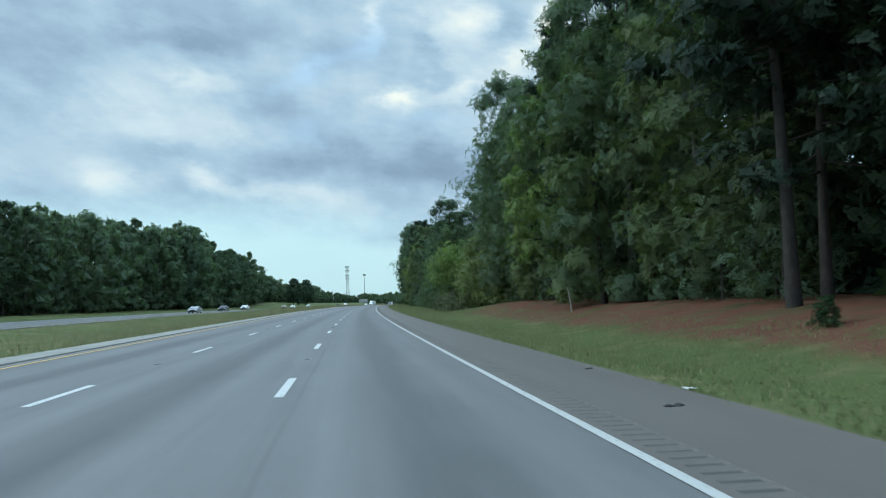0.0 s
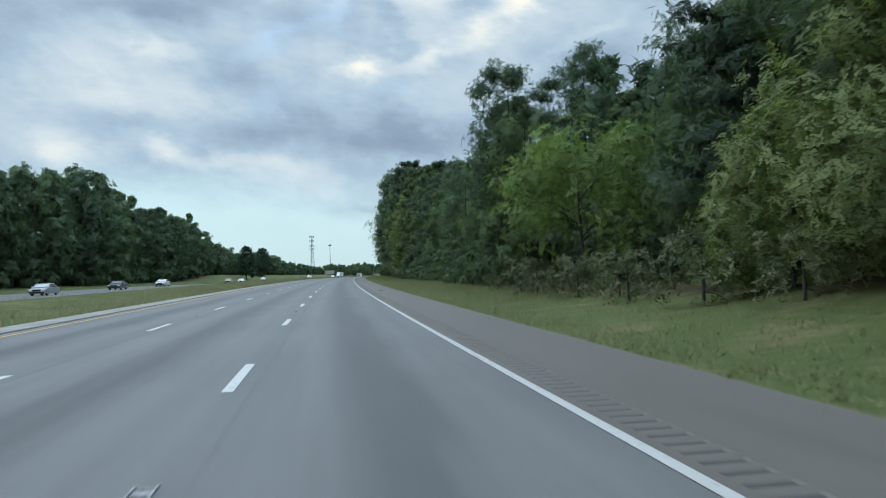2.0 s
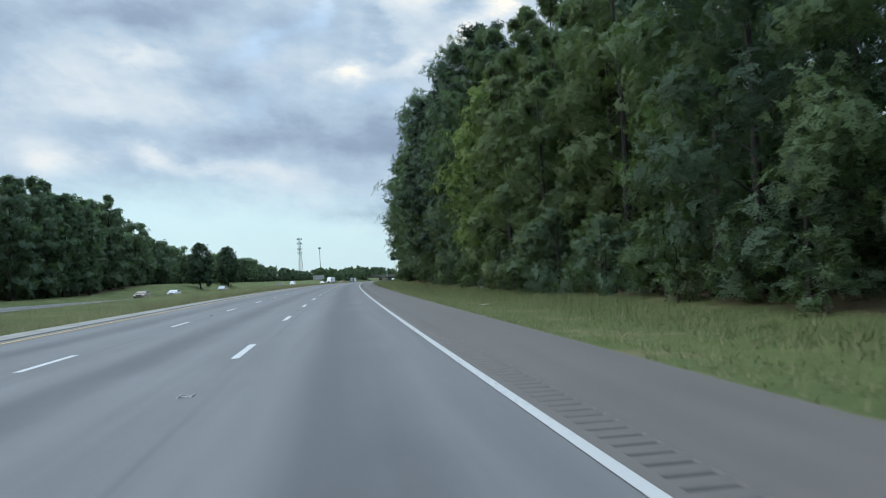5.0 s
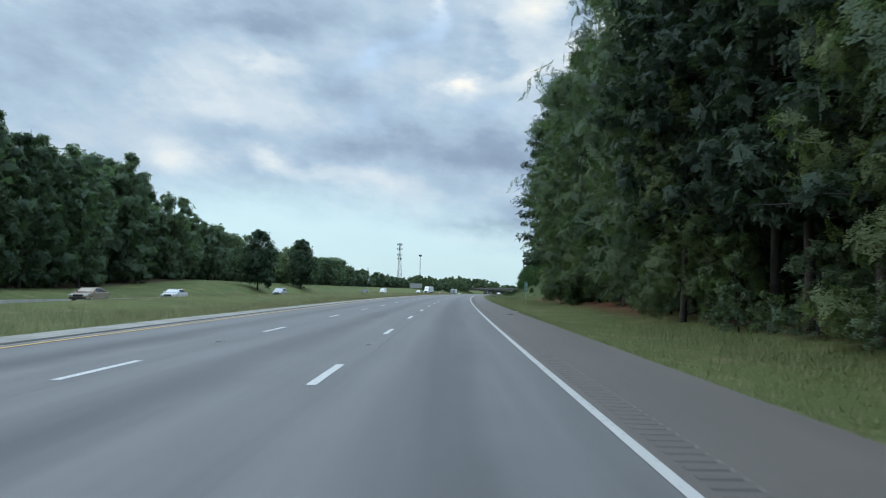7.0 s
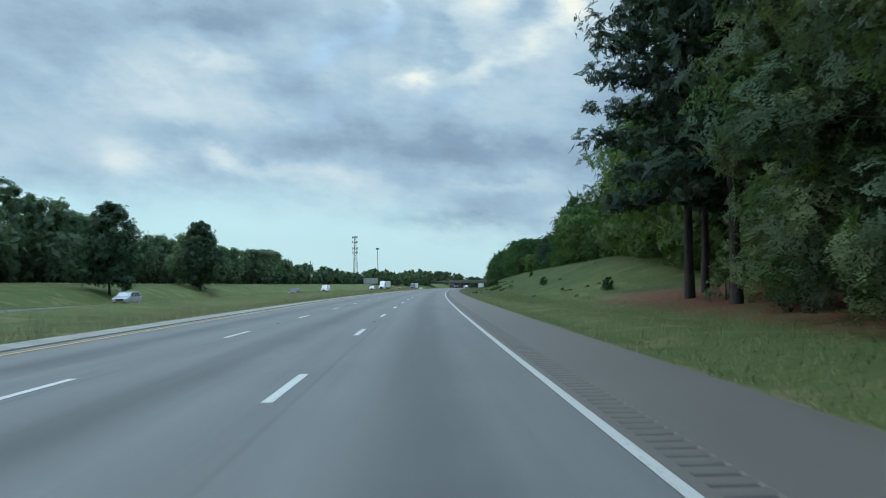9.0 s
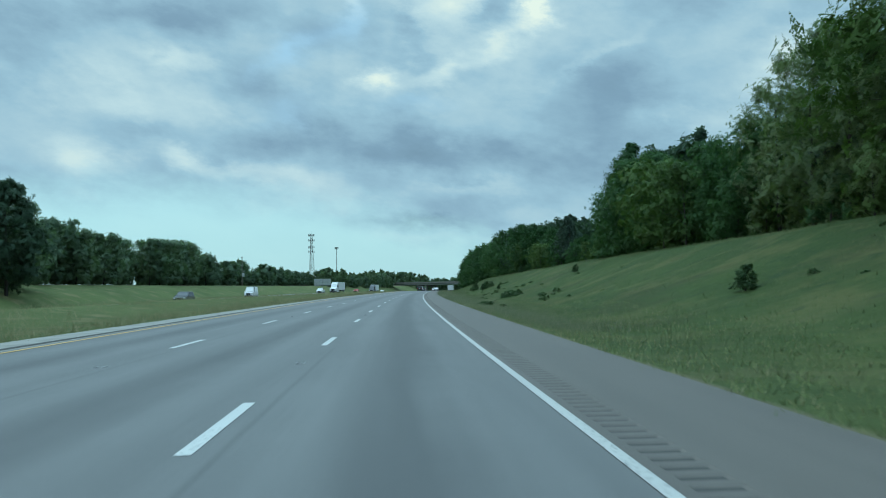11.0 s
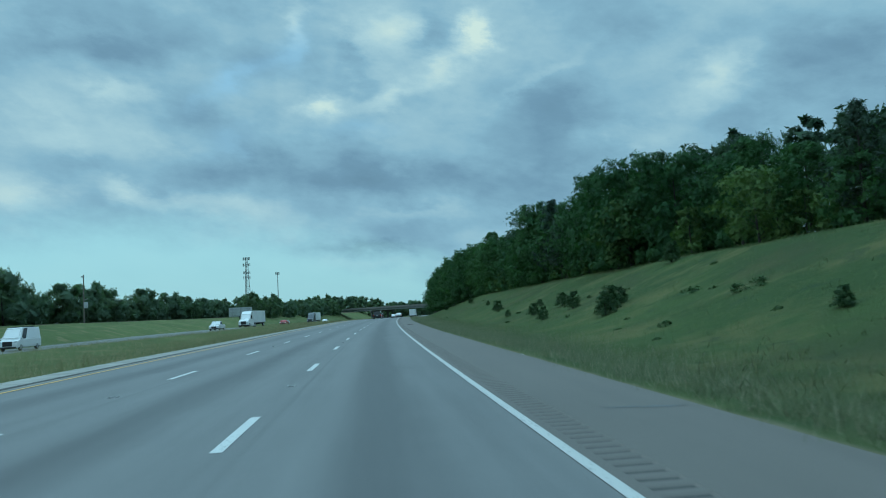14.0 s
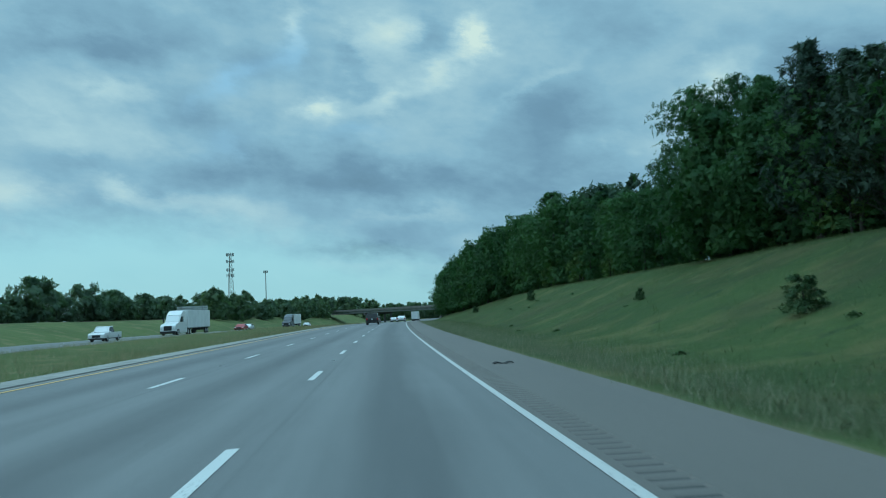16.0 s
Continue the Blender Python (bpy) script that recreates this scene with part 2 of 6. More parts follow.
def build_road_material(name, lanes, base, light, joints=()):
    """Worn pavement. The plan map holds metres across and along the road."""
    m, g = material(name)
    uv = g.plan()
    xy = g.node("ShaderNodeSeparateXYZ")
    g.put(xy.inputs[0], uv)
    across, along = xy.outputs[0], xy.outputs[1]
    long_map = g.node("ShaderNodeCombineXYZ")
    g.put(long_map.inputs[0], across)
    g.put(long_map.inputs[1], g.math("MULTIPLY", along, 0.035))
    streak = g.noise(long_map.outputs[0], 2.2, 6, 0.6)
    stain = g.noise(uv, 0.22, 5, 0.6)
    grain = g.noise(uv, 45.0, 3, 0.65)
    chips = g.noise(uv, 160.0, 2, 0.6)
    f = g.math("ADD", g.math("MULTIPLY", g.span(streak, 0.25, 0.75), 0.28), g.math("MULTIPLY", stain, 0.42))
    f = g.math("ADD", f, g.math("MULTIPLY", grain, 0.3))
    wobble = g.math("MULTIPLY", g.math("SUBTRACT", stain, 0.5), 0.5)
    for middle in lanes:
        # oil along the lane's middle, pale polished wheel tracks beside it
        off = g.math("SUBTRACT", g.math("ADD", across, wobble), middle)
        oil = g.math("EXPONENT", g.math("MULTIPLY", g.math("MULTIPLY", off, off), -3.2))
        f = g.math("MULTIPLY_ADD", oil, -0.42, f)
        side = g.math("SUBTRACT", g.math("ABSOLUTE", off), 0.95)
        track = g.math("EXPONENT", g.math("MULTIPLY", g.math("MULTIPLY", side, side), -7.0))
        f = g.math("MULTIPLY_ADD", track, 0.14, f)
    if lanes:
        # the slow lane is darkest towards its outer side
        off = g.math("SUBTRACT", across, -1.0)
        f = g.math("MULTIPLY_ADD", g.math("EXPONENT", g.math("MULTIPLY", g.math("MULTIPLY", off, off), -0.9)), -0.17, f)
    for edge in joints:
        off = g.math("SUBTRACT", g.math("MULTIPLY_ADD", wobble, 0.12, across), edge)
        seam = g.math("EXPONENT", g.math("MULTIPLY", g.math("MULTIPLY", off, off), -600.0))
        f = g.math("MULTIPLY_ADD", g.math("MULTIPLY", seam, g.span(streak, 0.4, 0.6)), -0.36, f)
    color = g.mix(g.math("MULTIPLY", f, 1.0, clamp=True), base, light)
    rough = g.math("MULTIPLY_ADD", f, 0.12, 0.56)
    finish(g, color, rough, g.math("ADD", grain, g.math("MULTIPLY", chips, 0.5)), 0.004, 0.0, 0.45)
    return m


def build_ground_material():
    m, g = material("grass_and_soil")
    uv = g.plan()
    xy = g.node("ShaderNodeSeparateXYZ")
    g.put(xy.inputs[0], uv)
    across, along = xy.outputs[0], xy.outputs[1]
    broad = g.noise(uv, 0.09, 5, 0.6)
    patch = g.noise(uv, 0.6, 5, 0.65)
    blade = g.noise(uv, 14.0, 4, 0.7)
    f = g.math("ADD", g.math("MULTIPLY", g.span(broad, 0.35, 0.65), 0.4), g.math("MULTIPLY", patch, 0.35))
    tuft = g.noise(uv, 2.4, 6, 0.75)
    f = g.math("ADD", g.math("MULTIPLY", f, 0.7), g.math("MULTIPLY", blade, 0.2))
    f = g.math("ADD", f, g.math("MULTIPLY", g.math("SUBTRACT", tuft, 0.35), 0.8), clamp=True)
    grass = g.mix(f, (0.058, 0.084, 0.028), (0.150, 0.176, 0.062))
    grass = g.mix(g.span(g.noise(uv, 0.33, 4, 0.6), 0.50, 0.68, 0.0, 0.6), grass, (0.225, 0.19, 0.10))
    # rough weeds on the slope
    rough_part = g.math("MULTIPLY", g.span(along, 335, 385), g.span(across, 2.2, 3.4))
    weeds = g.mix(f, (0.027, 0.048, 0.015), (0.084, 0.118, 0.034))
    weeds = g.mix(g.span(g.noise(uv, 0.2, 5, 0.65), 0.46, 0.66, 0.0, 0.7), weeds, (0.132, 0.126, 0.050))
    weeds = g.mix(g.span(g.noise(uv, 0.55, 5, 0.6), 0.56, 0.68, 0.0, 0.65), weeds, (0.034, 0.056, 0.024))
    weeds = g.mix(g.span(g.noise(uv, 0.075, 6, 0.7), 0.48, 0.62, 0.0, 0.6), weeds, (0.050, 0.058, 0.024))
    grass = g.mix(rough_part, grass, weeds)
    # bare gravelly rim of the pavement
    rim = g.math("MULTIPLY", g.span(g.math("ADD", across, g.math("MULTIPLY", patch, 0.5)), 2.85, 3.15, 1.0, 0.0), g.span(across, 0, 1))
    grass = g.mix(g.math("MULTIPLY", rim, 0.7), grass, (0.22, 0.19, 0.14))
    # pine straw and red soil under the trees
    ragged = g.math("ADD", across, g.math("MULTIPLY", g.math("SUBTRACT", patch, 0.5), 3.0))
    first = g.span(along, 70, 80, 1.0, 0.0)
    second = g.math("MULTIPLY", g.span(along, 262, 275), g.span(along, 330, 337, 1.0, 0.0))
    bare = g.math("MAXIMUM", g.math("MULTIPLY", g.span(ragged, 6.7, 8.2), first), g.math("MULTIPLY", g.span(ragged, 7.6, 9.6), second))
    bare = g.math("MULTIPLY", bare, g.span(ragged, 18.0, 24.0, 1.0, 0.0))
    bare = g.math("MULTIPLY", bare, g.span(g.noise(uv, 0.45, 6, 0.7), 0.36, 0.52, 0.25, 1.0))
    straw = g.mix(g.math("ADD", g.math("MULTIPLY", blade, 0.6), g.math("MULTIPLY", patch, 0.4)), (0.070, 0.030, 0.020), (0.23, 0.100, 0.064))
    straw = g.mix(g.span(g.noise(uv, 2.6, 6, 0.7), 0.5, 0.72, 0.0, 0.6), straw, (0.20, 0.145, 0.085))
    color = g.mix(bare, grass, straw)
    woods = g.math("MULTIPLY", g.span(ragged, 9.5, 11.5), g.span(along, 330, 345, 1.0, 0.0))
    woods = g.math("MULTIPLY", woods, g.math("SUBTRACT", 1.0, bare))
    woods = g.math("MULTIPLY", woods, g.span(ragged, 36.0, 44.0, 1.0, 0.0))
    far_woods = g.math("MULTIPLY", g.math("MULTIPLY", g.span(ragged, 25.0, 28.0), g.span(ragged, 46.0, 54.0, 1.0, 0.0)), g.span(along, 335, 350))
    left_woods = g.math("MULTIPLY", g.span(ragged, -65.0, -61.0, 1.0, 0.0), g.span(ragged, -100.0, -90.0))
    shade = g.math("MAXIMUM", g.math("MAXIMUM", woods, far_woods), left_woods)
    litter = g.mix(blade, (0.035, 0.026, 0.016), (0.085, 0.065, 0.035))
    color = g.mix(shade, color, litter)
    finish(g, color, 0.9, g.math("ADD", blade, patch), 0.06, 0.0, 0.2)
    return m


ASPHALT = build_road_material("worn_pavement", (-1.83, -5.49, -9.15), (0.090, 0.090, 0.092), (0.214, 0.213, 0.214), (-3.35, -7.05))
SHOULDER = build_road_material("shoulder_asphalt", (), (0.088, 0.078, 0.070), (0.162, 0.145, 0.131))
FAR_ROAD = build_road_material("opposite_pavement", (-34.5, -38.2, -41.9), (0.10, 0.10, 0.10), (0.22, 0.22, 0.215))
CONCRETE = grainy("pale_concrete", (0.20, 0.195, 0.18), (0.36, 0.35, 0.32), 0.8, 0.85)
GROUND = build_ground_material()
def chipped(name, a, b, under):
    """Road paint worn through in small chips."""
    m, g = material(name)
    v = g.node("ShaderNodeTexCoord").outputs["Object"]
    broad = g.noise(v, 0.35, 4, 0.6)
    grain = g.noise(v, 18.0, 5, 0.7)
    worn = g.span(g.math("MULTIPLY_ADD", broad, 0.35, grain), 0.76, 0.83, 0.0, 0.85)
    finish(g, g.mix(worn, g.mix(broad, a, b), under), 0.6, grain, 0.002)
    return m


WHITE_PAINT = chipped("worn_white_paint", (0.48, 0.485, 0.48), (0.66, 0.665, 0.655), (0.16, 0.16, 0.165))
def build_edge_paint():
    """White edge paint, chipped all over and nibbled along its inner edge."""
    m, g = material("chipped_edge_paint")
    uv = g.plan()
    xy = g.node("ShaderNodeSeparateXYZ")
    g.put(xy.inputs[0], uv)
    broad = g.noise(uv, 0.12, 4, 0.6)
    grain = g.noise(uv, 16.0, 5, 0.7)
    worn = g.span(g.math("MULTIPLY_ADD", broad, 0.4, grain), 0.78, 0.84, 0.0, 0.85)
    bite = g.math("MULTIPLY", g.span(g.noise(uv, 9.0, 4, 0.65), 0.54, 0.74, -0.078, -0.040), g.span(broad, 0.42, 0.56, 1.25, 0.9))
    nibbled = g.math("LESS_THAN", xy.outputs[0], bite)
    color = g.mix(broad, (0.40, 0.40, 0.39), (0.56, 0.557, 0.54))
    finish(g, g.mix(g.math("MAXIMUM", worn, nibbled), color, (0.15, 0.15, 0.155)), 0.6, grain, 0.002)
    return m


EDGE_PAINT = build_edge_paint()
STUD = grainy("scuffed_stud", (0.13, 0.13, 0.135), (0.46, 0.46, 0.46), 9.0, 0.6, 0.004, 0.0, 60.0)
YELLOW_PAINT = chipped("worn_yellow_paint", (0.50, 0.32, 0.09), (0.66, 0.44, 0.15), (0.16, 0.155, 0.15))
# groove dirt, with the shade down in the cuts added to its colour
GROOVE = grainy("dirty_shaded_groove", (0.040, 0.039, 0.038), (0.070, 0.068, 0.065), 2.0, 0.85)
SEAM = grainy("tar_seam", (0.08, 0.08, 0.082), (0.13, 0.13, 0.132), 3.0, 0.6)
BARK = grainy("pine_bark", (0.016, 0.014, 0.013), (0.052, 0.046, 0.041), 2.0, 0.9, 0.03, 0.0, 9.0)
DARK, MID, LIGHT = ((0.056, 0.090, 0.068), (0.158, 0.220, 0.138)), ((0.058, 0.096, 0.058), (0.165, 0.228, 0.116)), ((0.112, 0.172, 0.062), (0.28, 0.355, 0.130))
LEAF_DARK = leafy("dark_leaves", *DARK, 0.38, None, 18.0, 0.5)
LEAF_MID = leafy("green_leaves", *MID, 0.38, None, 18.0, 0.5)
LEAF_BRIGHT = leafy("bright_leaves", *LIGHT, 0.38, None, 14.0, 0.5)
NEEDLE = leafy("pine_needles", (0.024, 0.042, 0.036), (0.074, 0.108, 0.076), 0.3, None, 24.0, 0.60, 2.4)
LEAF_OLIVE = leafy("olive_leaves", (0.076, 0.112, 0.060), (0.212, 0.262, 0.130), 0.38, None, 18.0, 0.5)
LEAF_WILLOW = leafy("willow_leaves", (0.115, 0.155, 0.072), (0.275, 0.325, 0.150), 0.38, None, 16.0, 0.5)
LEAF_SLOPE = leafy("glossy_slope_leaves", (0.025, 0.058, 0.027), (0.088, 0.158, 0.058), 0.36, None, 15.0, 0.55)
LEAF_FRESH = leafy("fresh_leaves", (0.052, 0.092, 0.032), (0.145, 0.205, 0.066), 0.32, None, 14.0, 0.56)
# FAR_ leaves carry the distance haze in their paler, greyer base colour
FAR_LIGHT = leafy("hazed_light_leaves", (0.092, 0.138, 0.088), (0.235, 0.295, 0.165), 0.45, None, 6.5, 0.58)
FAR_DARK = leafy("hazed_dark_leaves", (0.078, 0.120, 0.088), (0.195, 0.262, 0.168), 0.45, None, 6.5, 0.58)
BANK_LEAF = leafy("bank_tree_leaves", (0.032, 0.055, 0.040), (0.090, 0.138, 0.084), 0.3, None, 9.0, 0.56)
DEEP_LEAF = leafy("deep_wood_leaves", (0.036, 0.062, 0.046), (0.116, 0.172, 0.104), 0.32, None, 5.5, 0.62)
FAR_MID = leafy("hazed_green_leaves", (0.084, 0.128, 0.090), (0.205, 0.268, 0.168), 0.45, None, 6.5, 0.58)
FAR_NEEDLE = leafy("hazed_pine_needles", (0.042, 0.070, 0.050), (0.118, 0.168, 0.102), 0.45, None, 7.0, 0.56, 2.0)
BUSH_LEAF = leafy("bush_leaves", (0.030, 0.058, 0.030), (0.090, 0.140, 0.062), 0.32, None, 20.0)
WEED_LEAF = leafy("weed_leaves", (0.034, 0.068, 0.032), (0.088, 0.140, 0.060), 0.32, None, 18.0)
GRASS_BLADE = leafy("grass_blades", (0.080, 0.115, 0.040), (0.165, 0.195, 0.075), 0.0, (0.26, 0.225, 0.13))
SLOPE_BLADE = leafy("slope_grass_blades", (0.048, 0.080, 0.026), (0.106, 0.138, 0.048), 0.0, (0.155, 0.155, 0.075))
LONG_GRASS = leafy("long_grass_blades", (0.112, 0.122, 0.054), (0.21, 0.205, 0.096), 0.0, (0.30, 0.26, 0.155))
SEED_GRASS = leafy("seeding_grass", (0.084, 0.112, 0.052), (0.170, 0.182, 0.100), 0.0, (0.26, 0.24, 0.17))
DRY_STEM = leafy("dry_stems", (0.17, 0.16, 0.11), (0.30, 0.28, 0.21), 0.0)
BRUSH_LEAF = leafy("dry_brush", (0.072, 0.098, 0.056), (0.175, 0.200, 0.118), 0.25, (0.22, 0.20, 0.135), 16.0)

# ---- plan of the road ----
# Places are given along the road (s), to the right of its right edge line (d) and in height.
STATIONS = np.arange(-3600.0, 4601.0, 2.0)
BEND_AT = [-200, -60, 0, 100, 200, 300, 400, 500, 600, 1000, 1200]
BEND = [0, 0.199, 0.199, 0.290, 0.226, 0.280, 0.334, 0.259, 0.296, 0.298, 0]
RISE_AT = [-300, -60, 0, 100, 200, 300, 400, 500, 600, 1000, 1300]
RISE = [0, 0.389, 0.389, 0.493, 0.418, 0.149, -0.059, -0.195, -0.051, -0.054, 0]
DIP_AT = [600, 660, 700, 800, 900, 1000]
DIP_SLOPE = [0, -0.6, -1.0, -1.1, -0.6, 0]


def summed(values):
    total = np.concatenate([[0], np.cumsum((values[1:] + values[:-1]))])
    return total - np.interp(0, STATIONS, total)


HEADING = summed(np.interp(STATIONS, BEND_AT, BEND) * 1e-3)
EAST, NORTH = summed(np.sin(HEADING)), summed(np.cos(HEADING))
LEVEL = summed(np.interp(STATIONS, RISE_AT, RISE) * 1e-2)
DIP = summed(np.interp(STATIONS, DIP_AT, DIP_SLOPE) * 1e-2)


def heading(s):
    return np.interp(s, STATIONS, HEADING)


def place(s, d, z=0.0):
    """World point over the road's own level."""
    h = heading(s)
    return Vector((np.interp(s, STATIONS, EAST) + d * math.cos(h), np.interp(s, STATIONS, NORTH) - d * math.sin(h),
                   np.interp(s, STATIONS, LEVEL) + np.interp(s, STATIONS, DIP) + z))


def smooth(x, a, b):
    t = min(1.0, max(0.0, (x - a) / (b - a)))
    return t * t * (3 - 2 * t)


def blend(a, b, f):
    return a + (b - a) * f


def profile(d, points):
    return float(np.interp(d, [p[0] for p in points], [p[1] for p in points]))


KNOLL = [(2.6, -0.06), (5, -0.25), (7, 0.05), (9, 0.45), (12, 1.1), (17, 1.3), (40, 2.5), (300, 6)]
FLAT_WOODS = [(2.6, -0.06), (5, -0.35), (8, -0.35), (12, 0.1), (20, 0.4), (60, 1.5), (300, 5)]
HILL = [(2.6, -0.06), (5.5, -0.3), (8.5, 0.0), (10, 0.45), (13, 1.5), (19, 3.9), (22, 4.5), (26, 4.9), (40, 6), (90, 9), (300, 14)]
LEFT_NEAR = [(-300, 4), (-90, 1.5), (-62, 0.5), (-52, 0.1), (-48.5, -0.25), (-31, -0.25), (-27, -0.15), (-22, -0.3), (-16, -0.15), (-13.25, -0.05)]
LEFT_FAR = [(-300, 6), (-90, 3.4), (-62, 2.7), (-56, 1.9), (-52, 1.1), (-48.5, -0.1), (-31, -0.25), (-27, -0.15), (-22, -0.3), (-16, -0.15), (-13.25, -0.05)]


def sunk(s):
    """How far the opposite carriageway lies lower."""
    return float(np.interp(s, [240, 320, 480, 580], [0, -0.45, -0.45, -0.15]))


def over_road(s, d):
    """Height of the ground over the road's own level."""
    if d > 2.6:
        low = blend(profile(d, KNOLL), profile(d, FLAT_WOODS), smooth(s, 70, 115))
        low += 0.42 * smooth(s, 255, 280) * smooth(d, 3.0, 5.2)
        hill = profile(d, HILL)
        hill = hill if hill < 0 else hill * blend(1.0, 0.75, smooth(s, 610, 740))
        z = blend(low, hill, smooth(s, 322, 385))
        if d > 6:
            z += 0.25 * min(1, (d - 6) / 6) * noise.noise((s * 0.07, d * 0.12, 3.0))
    elif d < -13.25:
        z = blend(profile(d, LEFT_NEAR), profile(d, LEFT_FAR), smooth(s, 335, 400))
        z += profile(s, [(230, 0.15), (300, 0.55), (440, 0.62), (490, 0.45), (590, 0.25), (700, 0.1)]) * smooth(-d, 18, 26) * (1 - smooth(-d, 28.5, 31))
        if d < -51 or -29 < d < -16:
            z += 0.12 * noise.noise((s * 0.08, d * 0.2, 7.0))
    else:
        z = -0.09
    keep = 1 - smooth(d, 3, 14) if d > 0 else 1 - smooth(-d, 50, 66)
    if d < -24:
        z += sunk(s) * smooth(-d, 24, 31) * (1 - smooth(-d, 48.5, 54))
    return z - float(np.interp(s, STATIONS, DIP)) * (1 - keep)


def on_ground(s, d, sink=0.0):
    return place(s, d, over_road(s, d) - sink)


def set_out(s, d, turn=0.0, sink=0.0, size=1.0):
    """Pose on the ground, turned with the road."""
    return Matrix.Translation(on_ground(s, d, sink)) @ Matrix.Rotation(-heading(s) + radians(turn), 4, "Z") @ Matrix.Scale(size, 4)


def mesh_from(name, verts, faces, mats=(), uvs=None, slots=None):
    me = bpy.data.meshes.new(name)
    me.from_pydata([tuple(v) for v in verts], [], faces)
    for m in mats:
        me.materials.append(m)
    if slots is not None:
        me.polygons.foreach_set("material_index", slots)
    if uvs is not None:
        layer = me.uv_layers.new(name="plan")
        index = np.empty(len(me.loops), dtype=np.int32)
        me.loops.foreach_get("vertex_index", index)
        layer.data.foreach_set("uv", np.asarray(uvs, dtype=np.float32)[index].ravel())
    me.update()
    return me


def ribbon(name, ss, section, mat, smooth_faces=True):
    """A strip along the road: section is a list of (d, z)."""
    verts, faces, uvs = [], [], []
    n = len(section)
    for s in ss:
        for d, z in section:
            verts.append(place(s, d, z + (sunk(s) if d < -30 else 0)))
            uvs.append((d, s))
    for i in range(len(ss) - 1):
        for j in range(n - 1):
            a = i * n + j
            faces.append((a, a + 1, a + n + 1, a + n))
    me = mesh_from(name, verts, faces, [mat], uvs)
    return new(name, me)


def steps(a, b, step):
    return list(np.arange(a, b + step * 0.5, step))


ROAD_S = [-600, -300, -150] + steps(-60, 1000, 5) + steps(1020, 1500, 20) + [1700, 2000]

# ---- ground ----
def build_ground():
    ss = [-3500, -2000, -1000, -500, -250, -120] + steps(-60, 860, 4) + steps(880, 1300, 20) + [1400, 1600, 2000, 2800, 3600, 4500]
    dd = [-3800, -2000, -900, -500, -300, -200, -150, -120, -100, -85, -75, -70, -66, -62, -59, -57, -55, -53, -51, -49.5, -48.5, -40, -31, -29, -27, -24.5, -22, -19.5, -17, -15, -13.25,
          -8, -3, 2.6, 3.4, 4.2, 5, 6, 7, 8, 9, 10, 11.5, 13, 14.5, 16, 17.5, 19, 20.5, 22, 24, 26, 29, 33, 40, 50, 65, 90, 130, 200, 300, 500, 900, 2000, 3800]
    verts, uvs, faces = [], [], []
    for s in ss:
        for d in dd:
            verts.append(on_ground(s, d))
            uvs.append((d, s))
    n = len(dd)
    for i in range(len(ss) - 1):
        for j in range(n - 1):
            a = i * n + j
            faces.append((a, a + 1, a + n + 1, a + n))
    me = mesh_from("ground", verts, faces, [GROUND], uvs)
    me.polygons.foreach_set("use_smooth", [True] * len(me.polygons))
    tagged(new("ground", me), "mown grass verges and wooded slopes beside the motorway", "ground", kind="structure")


build_ground()

# ---- carriageways ----
road = tagged(ribbon("road", ROAD_S, [(-11.42, -0.09), (-11.4, 0.0), (-7.3, 0.012), (-3.6, 0.008), (0.07, 0.0), (0.09, -0.09)], ASPHALT), "worn grey three-lane motorway carriageway with oil-darkened lanes", "road", kind="structure")
shoulder = tagged(ribbon("hard_shoulder", ROAD_S, [(0.07, -0.1), (0.071, -0.001), (0.19, -0.002), (0.20, -0.09)], SHOULDER), "brownish asphalt hard shoulder beside the motorway", "road", kind="structure")
outer = ribbon("shoulder_slab", ROAD_S, [(0.598, -0.09), (0.599, -0.002), (2.55, -0.045), (2.72, -0.16)], SHOULDER)
outer.parent = shoulder
curb_strip = tagged(ribbon("inner_shoulder", ROAD_S, [(-13.35, -0.14), (-13.3, -0.03), (-11.5, -0.012), (-11.49, -0.09)], CONCRETE), "pale concrete inner shoulder strip along the median", "pavement", kind="structure")
opposite = tagged(ribbon("opposite_road", ROAD_S, [(-48.6, -0.4), (-48.5, -0.12), (-31.5, -0.12), (-31.4, -0.4)], FAR_ROAD), "pale grey opposite carriageway behind the grass median", "road", kind="structure")


def line_strip(name, d, width, mat, parent, ss=ROAD_S, z=0.014):
    ob = ribbon(name, ss, [(d - width / 2, z), (d + width / 2, z)], mat)
    ob.parent = parent
    return ob


line_strip("edge_line", -0.004, 0.123, EDGE_PAINT, road, z=0.008)
line_strip("asphalt_joint", -11.78, 0.30, GROOVE, curb_strip, z=-0.007)
line_strip("median_line", -11.08, 0.14, YELLOW_PAINT, road, z=0.010)
line_strip("opposite_edge_line", -46.4, 0.15, WHITE_PAINT, opposite, z=-0.11)
line_strip("opposite_median_line", -32.6, 0.15, YELLOW_PAINT, opposite, z=-0.11)


